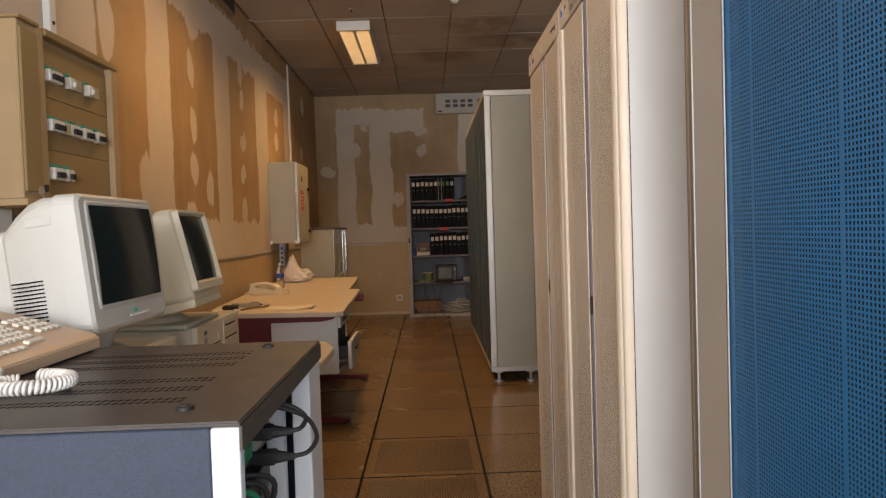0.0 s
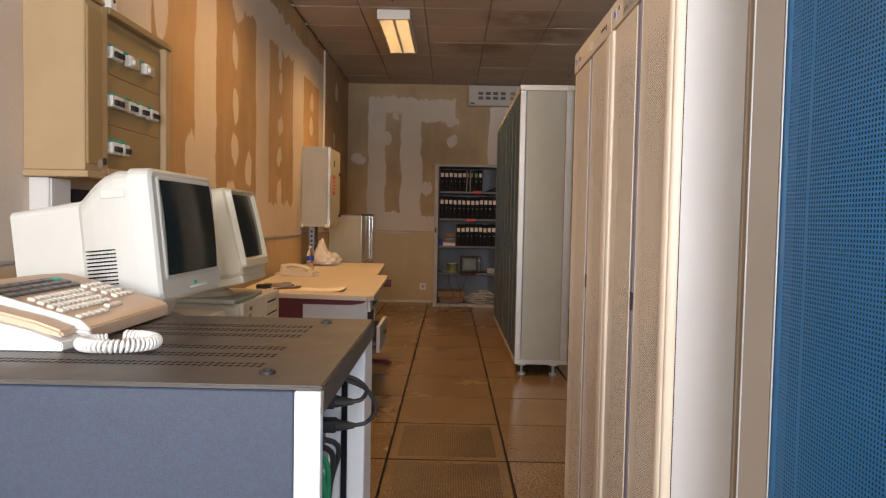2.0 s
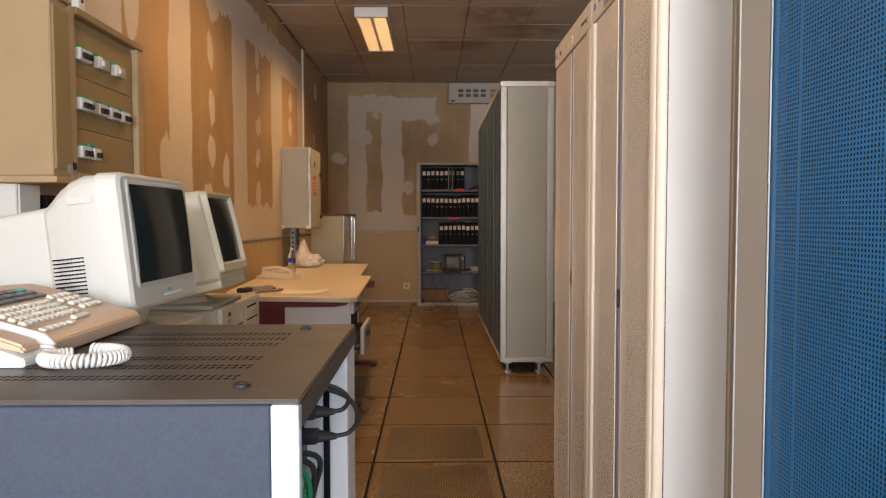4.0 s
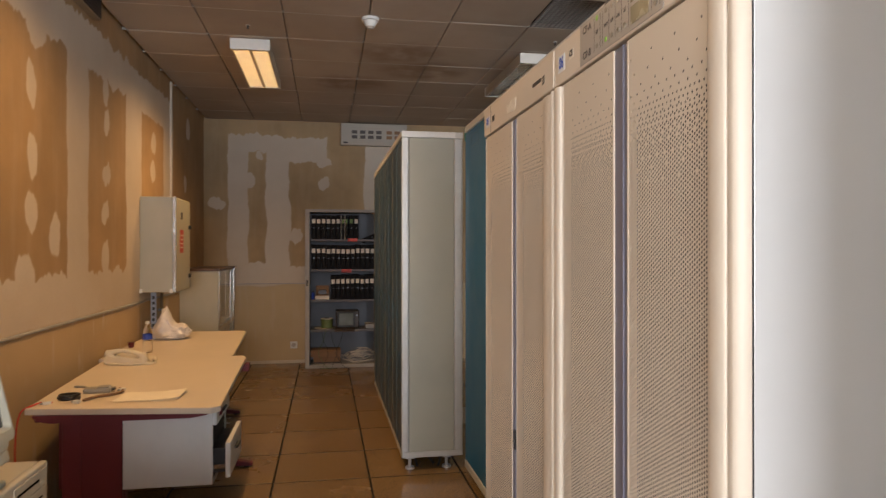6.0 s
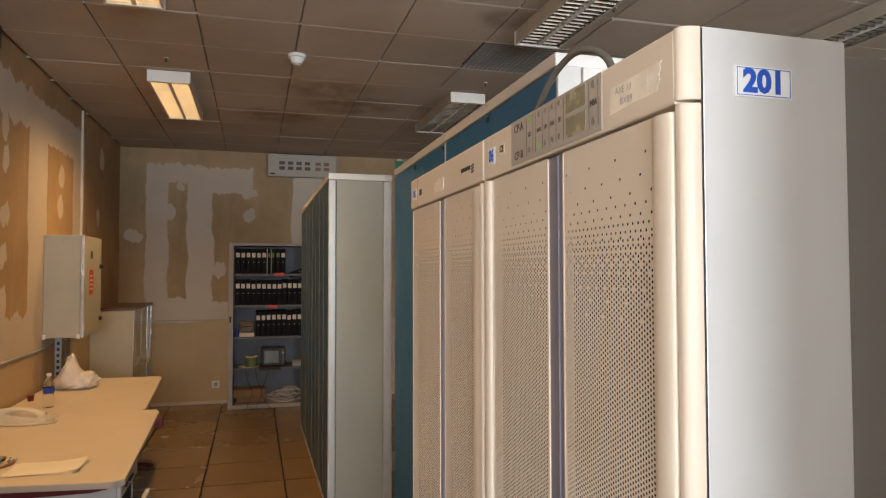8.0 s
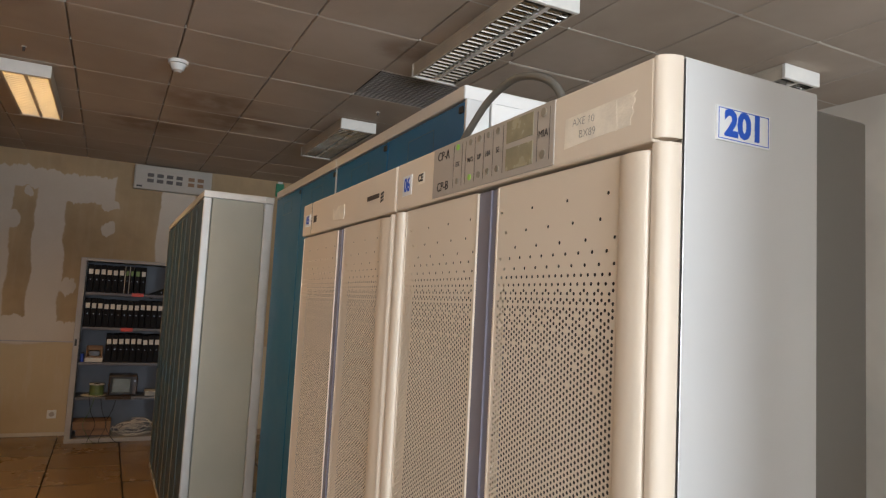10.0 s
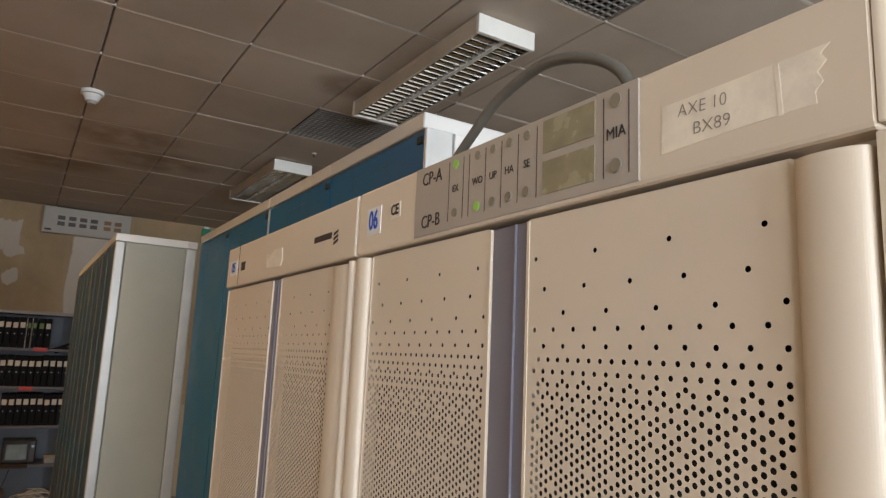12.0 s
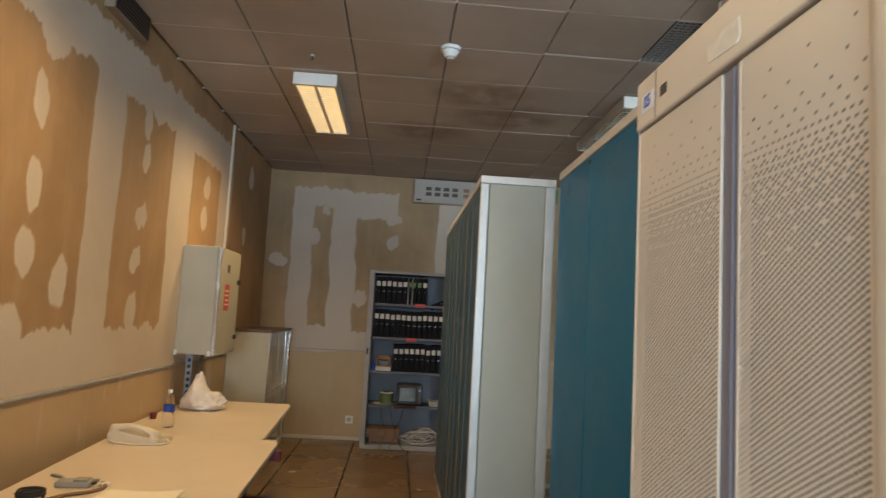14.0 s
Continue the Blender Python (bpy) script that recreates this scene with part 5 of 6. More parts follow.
bot = thing("water_bottle", pose(-1.006, 6.05, 0.7255), "clear plastic water bottle with a blue label", "bottle")
prof = [(0.030, 0.0), (0.033, 0.006), (0.033, 0.07), (0.030, 0.08), (0.033, 0.09), (0.033, 0.135), (0.027, 0.165), (0.0135, 0.19), (0.0125, 0.205)]
part("body", loft([[(r * math.cos(2 * math.pi * k / 20), r * math.sin(2 * math.pi * k / 20), z) for k in range(20)] for r, z in prof]), M_PET, bot, smooth=True)
part("label", loft([[(0.0336 * math.cos(2 * math.pi * k / 20), 0.0336 * math.sin(2 * math.pi * k / 20), z) for k in range(20)] for z in (0.095, 0.132)], caps=False), M_BLUEPET, bot, "blue paper band", smooth=True)
part("cap", cyl((0, 0, 0.205), (0, 0, 0.222), 0.0145, 18), M_WHITEPVC, bot)

sp = bmesh.new()
bmesh.ops.create_icosphere(sp, subdivisions=5, radius=1)
for v in sp.verts:
    p = v.co.copy()
    k = 1 + 0.22 * noise.noise(p * 1.7) + 0.15 * noise.noise(p * 4.3) + 0.11 * abs(noise.noise(p * 8)) + 0.05 * noise.noise(p * 19)
    tall = 0.082 * (0.70 + 1.35 * math.exp(-((p.x + 0.42) / 0.30) ** 2)) if p.z > 0 else 0.03
    v.co = Vector((p.x * 0.155 * k + 0.02 * p.z, p.y * 0.12 * k, max(0.0, 0.035 + p.z * tall * 1.5 * k)))
bag = tagged(part("plastic_bag", sp, M_BAG, smooth=True), "crumpled white plastic bag on the desk", "plastic bag")
bag.matrix_basis = pose(-1.01, 6.82, 0.7255)

pp = thing("paper_stack", pose(-0.605, 4.50, 0.7275, 0, 0, -3), "few sheets of cream paper lying askew", "papers")
for k in range(4):
    b = loft([[(x, yy, z + h) for x, z in zip((-0.15, -0.05, 0.05, 0.11, 0.15), (0, 0, 0, 0.002 * k * k * 0.3, 0.004 * k * k * 0.3))] + [(x, yy, z + h + 0.0005) for x, z in zip((0.15, 0.11, 0.05, -0.05, -0.15), (0.004 * k * k * 0.3, 0.002 * k * k * 0.3, 0, 0, 0))] for h in (0.0006 + 0.0009 * k,) for yy in (-0.105, 0.105)])
    b.transform(Matrix.Rotation(radians((k - 1.5) * 3.5), 4, "Z"))
    part("sheet", b, M_PAPER, pp)
coil = [(-0.975 + (0.045 + 0.006 * math.sin(3.1 * k)) * math.cos(0.9 * k), 4.475 + 0.05 * math.sin(0.9 * k), 0.733 + 0.0012 * k) for k in range(22)]
for pts, mt, rr, what in (([(-0.90, 4.44, 0.733), (-0.86, 4.50, 0.736), (-0.80, 4.56, 0.734), (-0.775, 4.63, 0.734), (-0.81, 4.70, 0.734)], M_CARD, 0.007, "brown"),
                          ([(-1.06, 4.80, 0.732), (-1.0, 4.76, 0.736), (-0.95, 4.70, 0.733), (-0.90, 4.72, 0.733), (-0.84, 4.74, 0.733)], M_CABLEGREY, 0.006, "grey"),
                          (coil, M_BLACK, 0.005, "black"),
                          ([(-1.03, 4.42, 0.732), (-1.06, 4.40, 0.738), (-1.09, 4.36, 0.734), (-1.135, 4.33, 0.70), (-1.15, 4.32, 0.55), (-1.14, 4.31, 0.35), (-1.15, 4.32, 0.1)], M_RED, 0.004, "red")):
    tagged(part("loose_cable", tube(smoothed(pts, 6), rr, 7), mt, smooth=True), "loose %s cable lying on the desk" % what, "cable", "cables on the desk")
for x, y, r in ((-1.045, 4.395, 30), (-0.915, 4.40, -20), (-0.79, 4.67, 60)):
    pg = thing("cable_plug", pose(x, y, 0.7275, 0, 0, r), "small pale plug on a cable's end", "plug", "plugs on the desk")
    part("shell", box(-0.018, 0.018, -0.009, 0.009, 0, 0.015, 0.003, 2), M_WHITEPVC, pg)
    part("boot", cyl((-0.03, 0, 0.0075), (-0.018, 0, 0.0075), 0.004, 10, 0.006), M_CABLEGREY, pg)
ad = thing("power_adapter", pose(-0.90, 4.655, 0.7275, 0, 0, 6), "flat grey power adapter on the desk", "power adapter")
part("block", box(-0.065, 0.065, -0.035, 0.035, 0, 0.024, 0.006, 2), M_CABLEGREY, ad)
part("raised_lid", box(0.0, 0.055, -0.026, 0.026, 0.024, 0.031, 0.003, 2), M_CABLEGREY, ad)
part("prongs", box(0.065, 0.08, -0.012, 0.012, 0.008, 0.016, 0.001), M_BLACK, ad)
cp = thing("small_cup", pose(-1.19, 6.33, 0.7255), "small dark red cup on the desk", "cup")
part("cup", cyl((0, 0, 0), (0, 0, 0.035), 0.018, 16, 0.023), M_BURGUNDY, cp)
part("rim", cyl((0, 0, 0.035), (0, 0, 0.038), 0.024, 16), M_BURGUNDY, cp)

# ---------------------------------------------------------------- on the brown wall
dist = thing("distribution_board", pose(WEST, 2.5, 1.345), "khaki electrical distribution board with rows of breakers", "distribution board")
part("side_cabinet", box(0, 0.215, 0.0, 0.115, 0.0, 0.60, 0.004), M_DISTBOX, dist)
part("side_cover", box(0.205, 0.222, 0.01, 0.108, 0.025, 0.575, 0.003), M_DISTFACE, dist)
part("roof_lip", box(0, 0.228, -0.004, 0.118, 0.60, 0.612, 0.002), M_DISTFACE, dist)
part("floor_lip", box(0, 0.228, -0.004, 0.118, -0.022, 0.0, 0.002), M_DISTBOX, dist)
part("hinge_strip", box(0.0, 0.215, 0.118, 0.160, -0.01, 0.605, 0.003), M_DISTBOX, dist)
part("main_cabinet", box(0, 0.185, 0.162, 0.715, -0.012, 0.598, 0.004), M_DISTBOX, dist)
part("frame_top", box(0.185, 0.222, 0.162, 0.715, 0.585, 0.612, 0.003), M_DISTFACE, dist)
part("frame_bottom", box(0.185, 0.215, 0.162, 0.715, -0.016, 0.02, 0.003), M_DISTBOX, dist)
part("frame_end", box(0.185, 0.215, 0.665, 0.715, 0.02, 0.585, 0.003), M_DISTBOX, dist)
for z0, z1 in ((0.022, 0.185), (0.188, 0.375), (0.378, 0.565)):
    part("cover_plate", box(0.184, 0.192, 0.164, 0.662, z0, z1, 0.002), M_DISTFACE, dist)
for rz, cells in ((0.10, ((0.19, 3), (0.28, 2))), (0.275, ((0.19, 4), (0.32, 3), (0.42, 3), (0.52, 3))), (0.455, ((0.19, 4), (0.33, 1), (0.47, 1)))):
    for y0, cnt in cells:
        w = 0.018 * cnt + 0.014
        brk = part("breaker", box(0.191, 0.217, y0, y0 + w, rz - 0.022, rz + 0.022, 0.003), M_WHITEPVC, dist)
        part("green_label", box(0.191, 0.196, y0, y0 + w, rz + 0.025, rz + 0.036), M_BADGE, brk)
        for k in range(cnt):
            part("switch", box(0.217, 0.229, y0 + 0.012 + k * 0.018, y0 + 0.022 + k * 0.018, rz - 0.014, rz + 0.006, 0.002), M_BLACK if cnt > 1 else M_WHITEPVC, brk)
for y0, rz in ((0.365, 0.455), (0.505, 0.455), (0.285, 0.275)):
    part("blank_cover", box(0.191, 0.215, y0, y0 + 0.05, rz - 0.022, rz + 0.022, 0.002), M_WALLBOX, dist)
part("latch", box(0.213, 0.222, 0.125, 0.14, 0.03, 0.055, 0.002), M_BLACK, dist)
part("sticker", cyl((0.221, 0.09, 0.03), (0.2235, 0.09, 0.03), 0.016, 18), M_PANEL, dist)
trunk = thing("cable_trunking", pose(WEST, 2.53, 0.0), "white vertical cable trunking below the board", "cable trunking")
part("channel", box(0, 0.07, 0, 0.14, 0.01, 1.322, 0.003), M_WHITEPVC, trunk)
part("lid", box(0.07, 0.076, 0.01, 0.13, 0.012, 1.32, 0.002), M_WHITEPVC, trunk)
trunk2 = thing("cable_trunking", pose(WEST, 3.05, 1.965), "white narrow trunking rising to the ceiling", "cable trunking")
part("channel", box(0, 0.03, 0, 0.05, -0.002, CEIL - 1.97, 0.003), M_WHITEPVC, trunk2)
part("screw", cyl((0.03, 0.025, 0.14), (0.034, 0.025, 0.14), 0.008, 10), M_BLACK, trunk2)
sk = thing("wall_socket", pose(WEST, 2.78, 1.22), "black wall socket under the board", "socket")
part("plate", box(0, 0.03, 0, 0.1, 0, 0.07, 0.004), M_BLACK, sk)
part("insert", box(0.03, 0.034, 0.02, 0.08, 0.015, 0.055, 0.002), M_INSIDE, sk)

wb = thing("wall_enclosure", pose(WEST, 6.865, 1.105), "grey-beige steel wall enclosure with a red sticker", "electrical enclosure")
part("body", box(0, 0.26, 0, 0.6, 0, 0.80, 0.006), M_WALLBOX, wb)
dr = part("door", box(0.262, 0.285, 0.004, 0.596, 0.004, 0.796, 0.005), M_WALLBOX, wb)
part("edge_strip", box(0.262, 0.287, -0.002, 0.004, 0.0, 0.80, 0.001), M_CHROME, dr)
st = part("sticker", box(0.285, 0.2862, 0.16, 0.30, 0.33, 0.53), M_RED, dr, "red warning sticker with unreadable lines")
for k in range(4):
    part("line", box(0.2862, 0.2866, 0.18, 0.28, 0.37 + k * 0.035, 0.38 + k * 0.035), M_TAPE, st)
for z in (0.12, 0.56):
    part("lock", cyl((0.285, 0.54, z), (0.305, 0.54, z), 0.018, 12), M_BLACK, dr)
part("nameplate", box(0.285, 0.2865, 0.2, 0.27, 0.62, 0.68), M_INK, dr)
for x in (0.01, 0.25):
    part("lug", box(x - 0.012, x + 0.012, -0.008, 0.002, -0.006, 0.03, 0.002), M_WHITEPVC, wb)
up = thing("slotted_upright", pose(WEST + 0.06, 6.98, 0.0), "slotted galvanised steel upright under the enclosure", "steel upright")
ub = box(0, 0.045, 0, 0.006, 0, 1.104)
box(0, 0.006, 0.006, 0.045, 0, 1.104, bm=ub)
part("channel", ub, M_STEEL, up)
for k in range(20):
    part("slot", box(0.012, 0.033, -0.001, 0.001, 0.15 + k * 0.047, 0.175 + k * 0.047), M_INSIDE, up)
up2 = thing("cable_conduit", pose(WEST + 0.03, 7.5, 0), "thin brown conduit down the wall", "conduit")
part("pipe", cyl((0, 0, 0.0), (0, 0, 1.104), 0.014, 10), M_DUCT, up2, smooth=True)
part("clip", box(-0.03, 0.016, -0.018, 0.018, 0.9, 0.92, 0.002), M_STEEL, up2)
pipe = thing("wall_conduit", pose(WEST, 7.95, 0), "pale vertical conduit from the ceiling down the wall", "conduit")
part("pipe", box(0.0, 0.02, 0.0, 0.024, 1.28, CEIL - 0.004, 0.005, 2), M_PLAIN, pipe)
part("clip", box(0.0, 0.024, -0.006, 0.03, 2.4, 2.42, 0.002), M_PLAIN, pipe)
ac = thing("air_duct_box", pose(WEST, 5.25, 2.975), "shallow dusty brown duct box with a dark grille, under the ceiling", "air duct")
part("casing", box(0, 0.055, 0, 0.47, 0, 0.15, 0.003), M_DUCT, ac)
gr = part("grille", box(0.0555, 0.059, 0.012, 0.458, 0.01, 0.142), M_INSIDE, ac)
for k in range(6):
    part("slat", box(0.059, 0.063, 0.016, 0.454, 0.018 + k * 0.021, 0.025 + k * 0.021), M_DARKBROWN, gr)

# ---------------------------------------------------------------- far end
sc = thing("glass_front_cabinet", pose(WEST + 0.004, 8.39, 0), "low grey cabinet with sliding glass doors and dark top", "cabinet")
part("carcass_side", box(0, 0.395, 0, 0.02, 0, 1.235, 0.002), M_WALLBOX, sc)
part("carcass_side", box(0, 0.395, 1.16, 1.18, 0, 1.235, 0.002), M_WALLBOX, sc)
part("carcass_back", box(0, 0.015, 0.02, 1.16, 0, 1.235), M_WALLBOX, sc)
part("shelf", box(0.015, 0.36, 0.02, 1.16, 0.62, 0.64), M_WALLBOX, sc)
part("bottom", box(0.015, 0.395, 0.02, 1.16, 0.0, 0.06), M_WALLBOX, sc)
part("top", box(-0.002, 0.415, -0.012, 1.192, 1.235, 1.262, 0.003), M_WOODTOP, sc, "dark wood-veneer top")
part("front_edge", box(0.395, 0.405, 0.0, 0.03, 0.0, 1.235, 0.002), M_CHROME, sc)
part("front_edge", box(0.395, 0.405, 1.15, 1.18, 0.0, 1.235, 0.002), M_CHROME, sc)
part("front_rail", box(0.392, 0.404, 0.03, 1.15, 0.60, 0.64, 0.002), M_CHROME, sc)
for a, b, x in ((0.03, 0.6, 0.385), (0.58, 1.15, 0.375)):
    for z0, z1 in ((0.645, 1.23), (0.065, 0.6)):
        d = part("sliding_door", box(x, x + 0.005, a, b, z0, z1), M_GLASS, sc)
        d.visible_shadow = False
        part("door_edge", box(x - 0.001, x + 0.006, a, a + 0.012, z0, z1), M_CHROME, d)
for k in range(7):
    bk = thing("file_folder", pose(WEST + 0.14, 8.44 + k * 0.075, 0.64), "grey cardboard file folder standing in the cabinet", "folder", "folders in the glass cabinet")
    part("cover", box(0, 0.2, 0, 0.055, 0, 0.3 + 0.02 * (k % 3), 0.003), M_CABLEGREY if k % 2 else M_CARD, bk)
    part("spine_label", box(0.2, 0.202, 0.01, 0.045, 0.12, 0.2), M_SPINE, bk)

BX0, BX1, BY0, BY1, BH = 0.0, 0.93, 9.37, 9.80, 1.965
bc = thing("steel_shelf_cabinet", pose(0, 0, 0), "open grey steel cabinet filled with black binders", "shelf cabinet")
part("side", box(BX0, BX0 + 0.055, BY0, BY1, 0, BH, 0.003), M_BOOKSTILE, bc)
part("side", box(BX1 - 0.055, BX1, BY0, BY1, 0, BH, 0.003), M_BOOKSTILE, bc)
part("back", box(BX0 + 0.055, BX1 - 0.055, BY1 - 0.02, BY1, 0, BH), M_BOOKBACK, bc)
part("top", box(BX0 + 0.055, BX1 - 0.055, BY0, BY1 - 0.02, BH - 0.035, BH, 0.002), M_BOOKSTILE, bc)
part("plinth", box(BX0 + 0.055, BX1 - 0.055, BY0, BY1 - 0.02, 0, 0.045, 0.002), M_BOOKSTILE, bc)
part("lock", box(BX0 + 0.015, BX0 + 0.035, BY0 - 0.006, BY0, 1.02, 1.09, 0.002), M_BLACK, bc)
SHELVES = [0.475, 0.845, 1.222, 1.597]
for x in (BX0 + 0.056, BX1 - 0.066):
    part("rail", box(x, x + 0.01, BY0 + 0.004, BY0 + 0.024, 0.05, BH - 0.04, 0.001), M_BLACK, bc)
for z in SHELVES:
    part("shelf", box(BX0 + 0.056, BX1 - 0.056, BY0 + 0.025, BY1 - 0.021, z - 0.03, z, 0.002), M_BOOKCASE, bc)


def binder(x, z, w, h, lean=0.0, tag=None):
    ob = thing("binder", pose(x, BY0 + 0.06, z, 0, lean, 0), "black lever-arch binder with a %s spine label" % ("green" if tag else "pale"), "binder", "binders on the shelves")
    part("cover", box(0, w, 0, 0.27, 0, h, 0.004), M_BINDER, ob)
    part("spine_label", box(w * 0.14, w * 0.86, -0.0015, 0.0, h * 0.655, h * 0.835), tag or M_SPINE, ob)
    part("finger_ring", cyl((w / 2, -0.0015, h * 0.46), (w / 2, 0.001, h * 0.46), w * 0.10, 12), M_STEEL, ob)
    return ob


random.seed(4)
for z, x0, n in ((1.597, 0.075, 6), (1.222, 0.075, 13), (0.845, 0.313, 9)):
    x = x0
    for k in range(n):
        binder(x, z, 0.0575, 0.303 + random.uniform(-0.008, 0.006))
        x += 0.0605
for k, (x, w, tag) in enumerate(((0.446, 0.036, M_GREENSPINE), (0.492, 0.036, M_GREENSPINE), (0.54, 0.056, M_GREENSPINE), (0.60, 0.056, None))):
    b = binder(x, 1.597, w, 0.30, 0.0, tag)
    if k < 2:
        part("edge_band", box(-0.006, -0.001, -0.001, 0.2, 0.0, 0.30), M_SPINE, b, "pale edge of loose sheets")
binder(0.70, 1.600, 0.055, 0.27, 66)
for z, x in ((1.585, 0.523), (1.20, 0.444)):
    tg = thing("shelf_tag", pose(x, BY0 + 0.018, z), "small bright red tag on the shelf edge", "tag", "shelf tags")
    part("tag", box(0, 0.12, 0, 0.0035, -0.018, 0.022), M_RED, tg)
    part("tag_lip", box(0, 0.12, 0.0035, 0.006, 0.014, 0.022), M_RED, tg)
bx = thing("card_box", pose(0.13, BY0 + 0.07, 0.845), "small open brown box with papers under it", "box")
part("papers", box(-0.006, 0.165, -0.01, 0.19, 0.0, 0.045, 0.002), M_SPINE, bx)
fr = box(0, 0.16, 0.0, 0.18, 0.046, 0.062, 0.002)
box(0, 0.014, 0.0, 0.18, 0.062, 0.165, 0.002, bm=fr)
box(0.146, 0.16, 0.0, 0.18, 0.062, 0.165, 0.002, bm=fr)
box(0.014, 0.146, 0.166, 0.18, 0.062, 0.165, bm=fr)
part("box", fr, M_CARD, bx)
part("slip", box(0.03, 0.13, 0.02, 0.15, 0.063, 0.115, 0.002), M_DARKBROWN, bx)
tin = thing("small_bottle", pose(0.095, BY0 + 0.1, 0.845), "small dark blue bottle beside the box", "bottle")
part("body", cyl((0, 0, 0), (0, 0, 0.085), 0.018, 14), M_BLUEPET, tin)
part("cap", cyl((0, 0, 0.085), (0, 0, 0.1), 0.011, 12), M_BLACK, tin)
tv = thing("small_monitor", pose(0.378, BY0 + 0.04, 0.475), "small dark brown portable television on a shelf", "television")
sh = box(0, 0.285, 0.01, 0.25, 0.012, 0.228, 0.012, 2)
part("shell", sh, M_DARKBROWN, tv)
bz = box(0.012, 0.235, -0.004, 0.012, 0.022, 0.045, 0.003)
box(0.012, 0.235, -0.004, 0.012, 0.196, 0.218, 0.003, bm=bz)
box(0.012, 0.034, -0.004, 0.012, 0.045, 0.196, 0.003, bm=bz)
box(0.213, 0.235, -0.004, 0.012, 0.045, 0.196, 0.003, bm=bz)
part("bezel", bz, M_BLACK, tv)
part("screen", box(0.034, 0.213, 0.002, 0.012, 0.045, 0.196, 0.004, 2), M_GREYGLASS, tv, "grey-green glass screen")
part("control_strip", prism([(-0.045, -0.03), (-0.045, -0.022), (0.008, 0.012), (0.008, 0.0)], -0.02, 0.23, axis="x"), M_DARKBROWN, tv)
part("knob", cyl((0.258, -0.002, 0.17), (0.258, 0.012, 0.17), 0.012, 14), M_STEEL, tv)
spool = thing("wire_spool", pose(0.265, BY0 + 0.12, 0.475), "green spool of wire on a pale dish", "wire spool")
part("dish", cyl((-0.03, 0, 0), (-0.03, 0, 0.012), 0.10, 28, 0.125), M_SPINE, spool)
part("spool", cyl((0, 0, 0.012), (0, 0, 0.122), 0.07, 28), M_GREENSPOOL, spool)
part("spool_flange", cyl((0, 0, 0.122), (0, 0, 0.132), 0.076, 28), M_SPINE, spool)
part("spool_core", cyl((0, 0, 0.132), (0, 0, 0.136), 0.03, 18), M_INSIDE, spool)
folder = thing("paper_pad", pose(0.745, BY0 + 0.06, 0.475), "grey pad of papers at the shelf's end", "papers")
part("sheets", box(0, 0.12, 0, 0.2, 0, 0.05, 0.004), M_CABLEGREY, folder)
part("cover", box(-0.002, 0.122, -0.002, 0.2, 0.05, 0.054, 0.001), M_SPINE, folder)
cb = thing("card_box", pose(0.10, BY0 + 0.08, 0.045), "dark brown cardboard box at the cabinet's bottom", "box")
part("box", box(0, 0.33, 0, 0.25, 0, 0.085, 0.003), M_DARKBROWN, cb)
part("flap", box(0.0, 0.33, -0.003, 0.0, 0.02, 0.085), M_CARD, cb)
cb = thing("card_box", pose(0.068, BY0 + 0.05, 0.1315), "flat orange-brown cardboard box lying on another", "box")
part("box", box(0, 0.365, 0, 0.26, 0, 0.062, 0.003), M_CARD, cb)
part("lid", box(-0.003, 0.368, -0.003, 0.263, 0.062, 0.082, 0.003), M_CARD, cb)
for k in range(26):
    cx, cz, rr = random.uniform(0.58, 0.74), random.uniform(0.10, 0.16), random.uniform(0.06, 0.15)
    a0, lean, cy = random.uniform(0, 6.3), random.uniform(0.25, 0.8), BY0 + random.uniform(0.06, 0.22)
    pts = [(min(0.862, max(0.40, cx + 1.25 * rr * math.cos(a0 + 0.55 * j))), cy + 0.03 * math.sin(2.1 * j + k), max(0.055, min(0.30, cz + lean * rr * math.sin(a0 + 0.55 * j)))) for j in range(9)]
    tagged(part("coiled_cable", tube(smoothed(pts, 5), 0.0048, 6), M_SPINE if k % 3 else M_CABLEGREY, smooth=True), "tangled pale cable at the cabinet's bottom", "cable", "cables in the steel cabinet")
for k, x in enumerate((0.20, 0.245, 0.31, 0.46)):
    pts = [(x, BY0 + 0.1, 0.482), (x + 0.005, BY0 + 0.012, 0.462), (x + 0.03 * (1 - k % 2 * 2), BY0 + 0.008, 0.32), (x + 0.08 * (1 - k % 2 * 2), BY0 + 0.01, 0.18), (x + 0.02, BY0 - 0.02, 0.012), (x + 0.1, BY0 - 0.07, 0.012), (x - 0.04, BY0 - 0.09, 0.010)]
    tagged(part("hanging_wire", tube(smoothed(pts, 6), 0.003, 6), M_GREENSPOOL if k == 1 else M_BLACK, smooth=True), "thin wire hanging from a shelf", "wire", "wires hanging from the shelf")

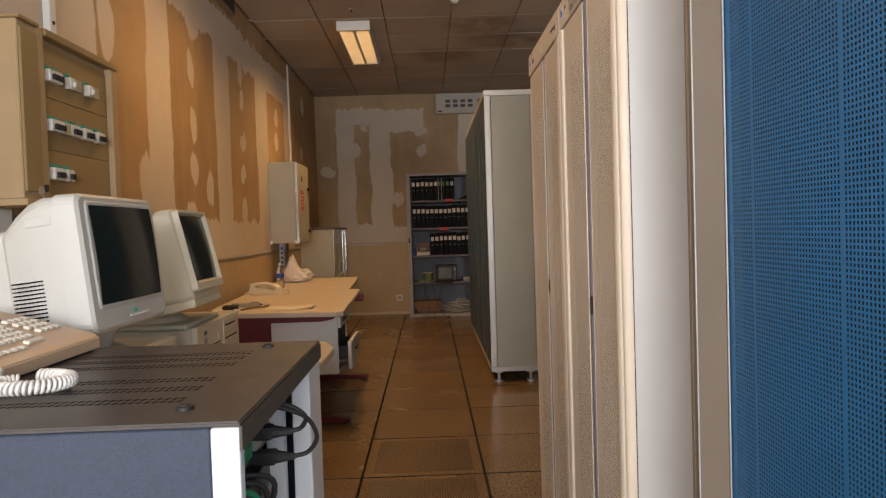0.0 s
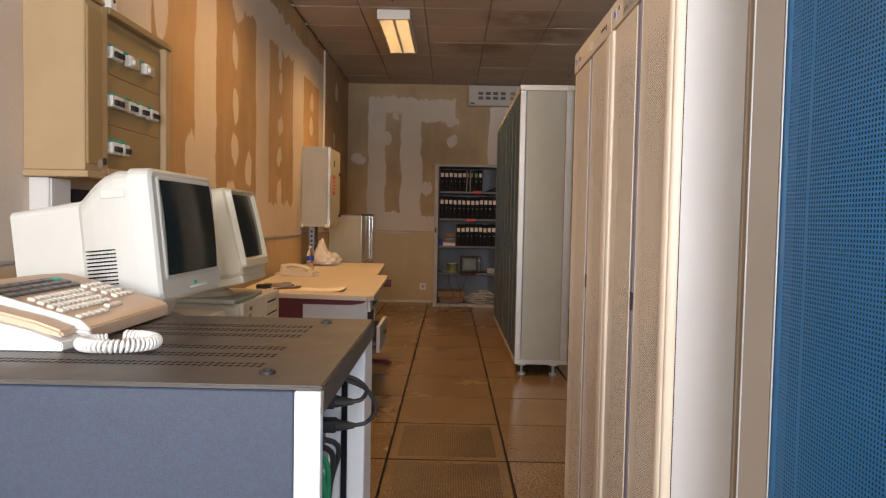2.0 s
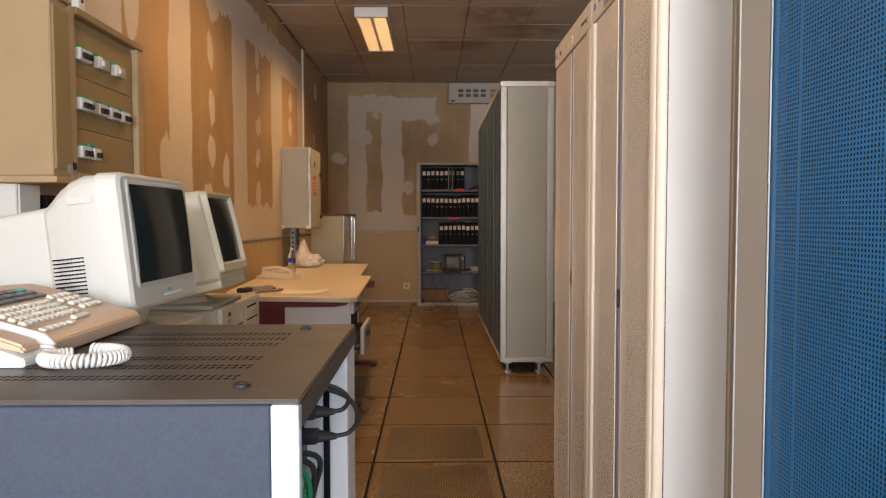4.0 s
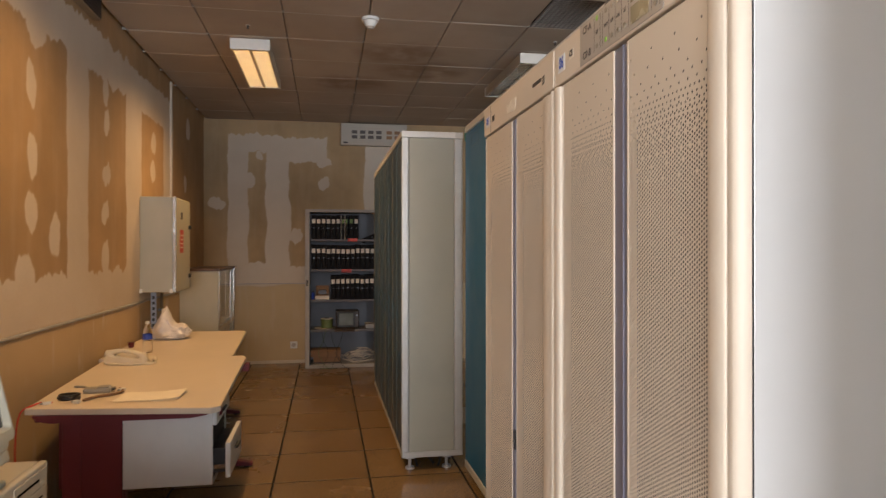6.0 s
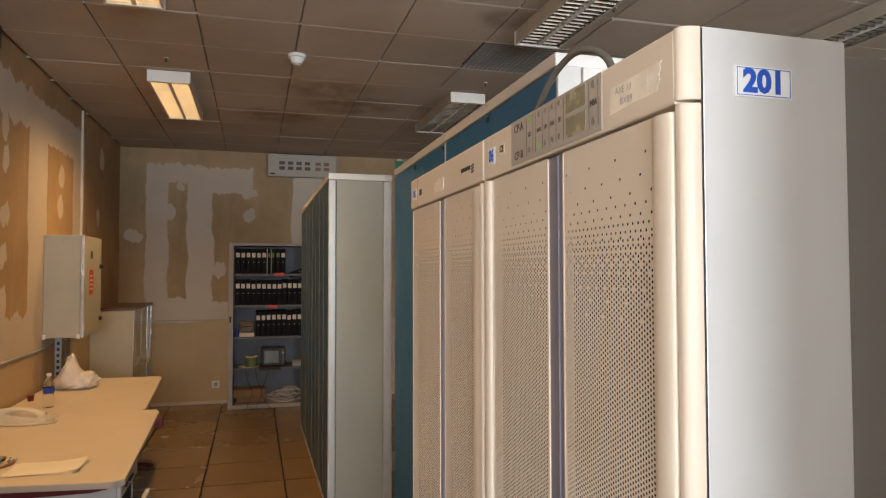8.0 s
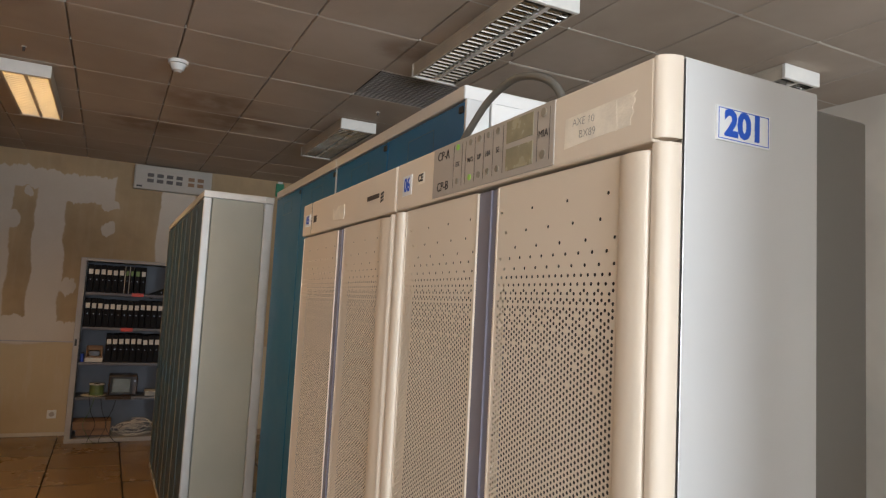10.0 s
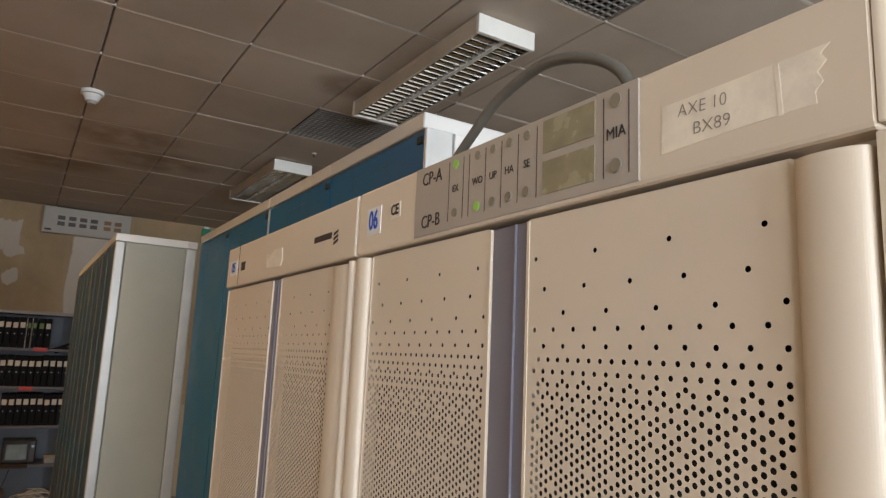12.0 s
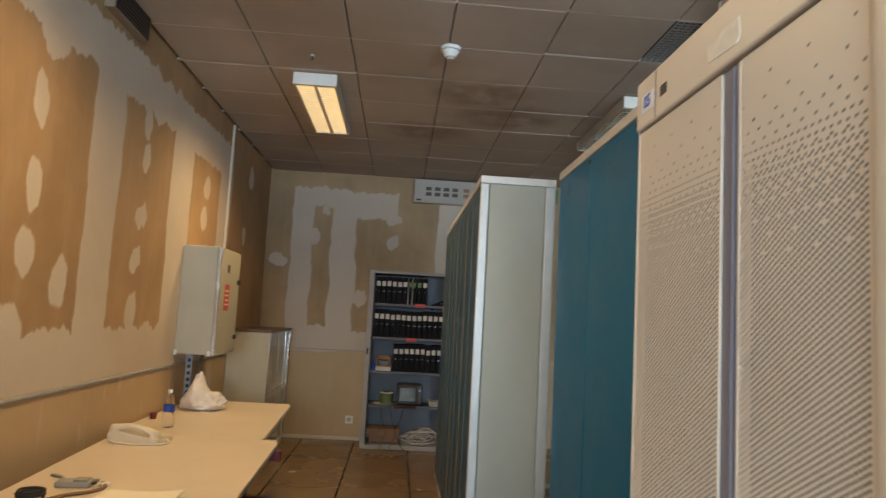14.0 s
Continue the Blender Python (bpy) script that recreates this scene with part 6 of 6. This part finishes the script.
so = thing("wall_socket", pose(-0.2, NORTH, 0.19), "white double socket low on the end wall", "socket")
part("plate", box(0, 0.09, -0.012, 0, 0, 0.09, 0.003), M_WHITEPVC, so)
part("well", cyl((0.045, -0.0135, 0.045), (0.045, -0.011, 0.045), 0.026, 18), M_PANEL, so)
ip = thing("indicator_board", pose(0.445, NORTH, 2.825), "white wall board with two rows of dark windows", "indicator board")
part("case", box(0, 0.86, -0.10, 0, 0, 0.285, 0.005), M_BOARDFACE, ip)
part("face_plate", box(0.012, 0.848, -0.104, -0.1, 0.012, 0.273, 0.002), M_BOARDFACE, ip)
for r in range(2):
    for k in range(6):
        part("window", box(0.14 + k * 0.105 + (0.03 if k > 3 else 0), 0.21 + k * 0.105 + (0.03 if k > 3 else 0), -0.107, -0.103, 0.085 + r * 0.065, 0.128 + r * 0.065, 0.001), M_DARKBROWN if k < 4 else M_CARD, ip)
part("caption", box(0.03, 0.09, -0.1055, -0.1035, 0.022, 0.042), M_INK, ip)
part("caption", box(0.13, 0.55, -0.1055, -0.1035, 0.22, 0.232), M_PANEL, ip)
ex = thing("exit_sign", pose(2.1, NORTH - 0.03, 2.93), "small green sign high on the end wall", "sign")
part("plate", box(0, 0.1, 0, 0.028, 0, 0.17, 0.003), M_GREENSIGN, ex)
part("bracket", box(0.02, 0.08, 0.0, 0.03, 0.17, 0.195, 0.002), M_WHITEPVC, ex)
lit = thing("litter_scrap", pose(-0.55, 8.15, 0.0, 0, 0, 30), "scrap of white paper on the floor", "litter")
part("scrap", box(0, 0.06, 0, 0.03, 0, 0.002), M_PAPER, lit)
part("fold", box(0.0, 0.03, 0.03, 0.045, 0, 0.003), M_PAPER, lit)

# ---------------------------------------------------------------- floor tiles, last
S = 0.6
top = box(0.0062, S - 0.0062, 0.0062, S - 0.0062, -0.02, 0.0, 0.0012)
tile_mesh = bpy.data.meshes.new("tile")
top.to_mesh(tile_mesh)
top.free()
tile_mesh.materials.append(M_TILE)
tile_mesh.materials.append(M_JOINT)
for f in tile_mesh.polygons:
    f.material_index = 0 if f.normal.z > 0.5 else 1
vent = box(0.05, S - 0.05, 0.05, S - 0.05, 0.0, 0.0015, 0.001)
vent_mesh = bpy.data.meshes.new("vent_inlay")
vent.to_mesh(vent_mesh)
vent.free()
vent_mesh.materials.append(M_TILE_VENT)
VENTED = {(-1, 5), (-1, 4)}
for i in range(-3, 8):
    for j in range(-5, 17):
        x, y = 0.527 + S * (i), 0.47 + S * j
        if x + S < WEST + 0.01 or x > EAST or y > NORTH or y + S < SOUTH:
            continue
        t = new("tile", tile_mesh)
        t.location = (x, y, random.uniform(-0.0006, 0.0006))
        t.parent = floor
        if (i, j) in VENTED:
            v = new("vent_inlay", vent_mesh)
            v.parent = t
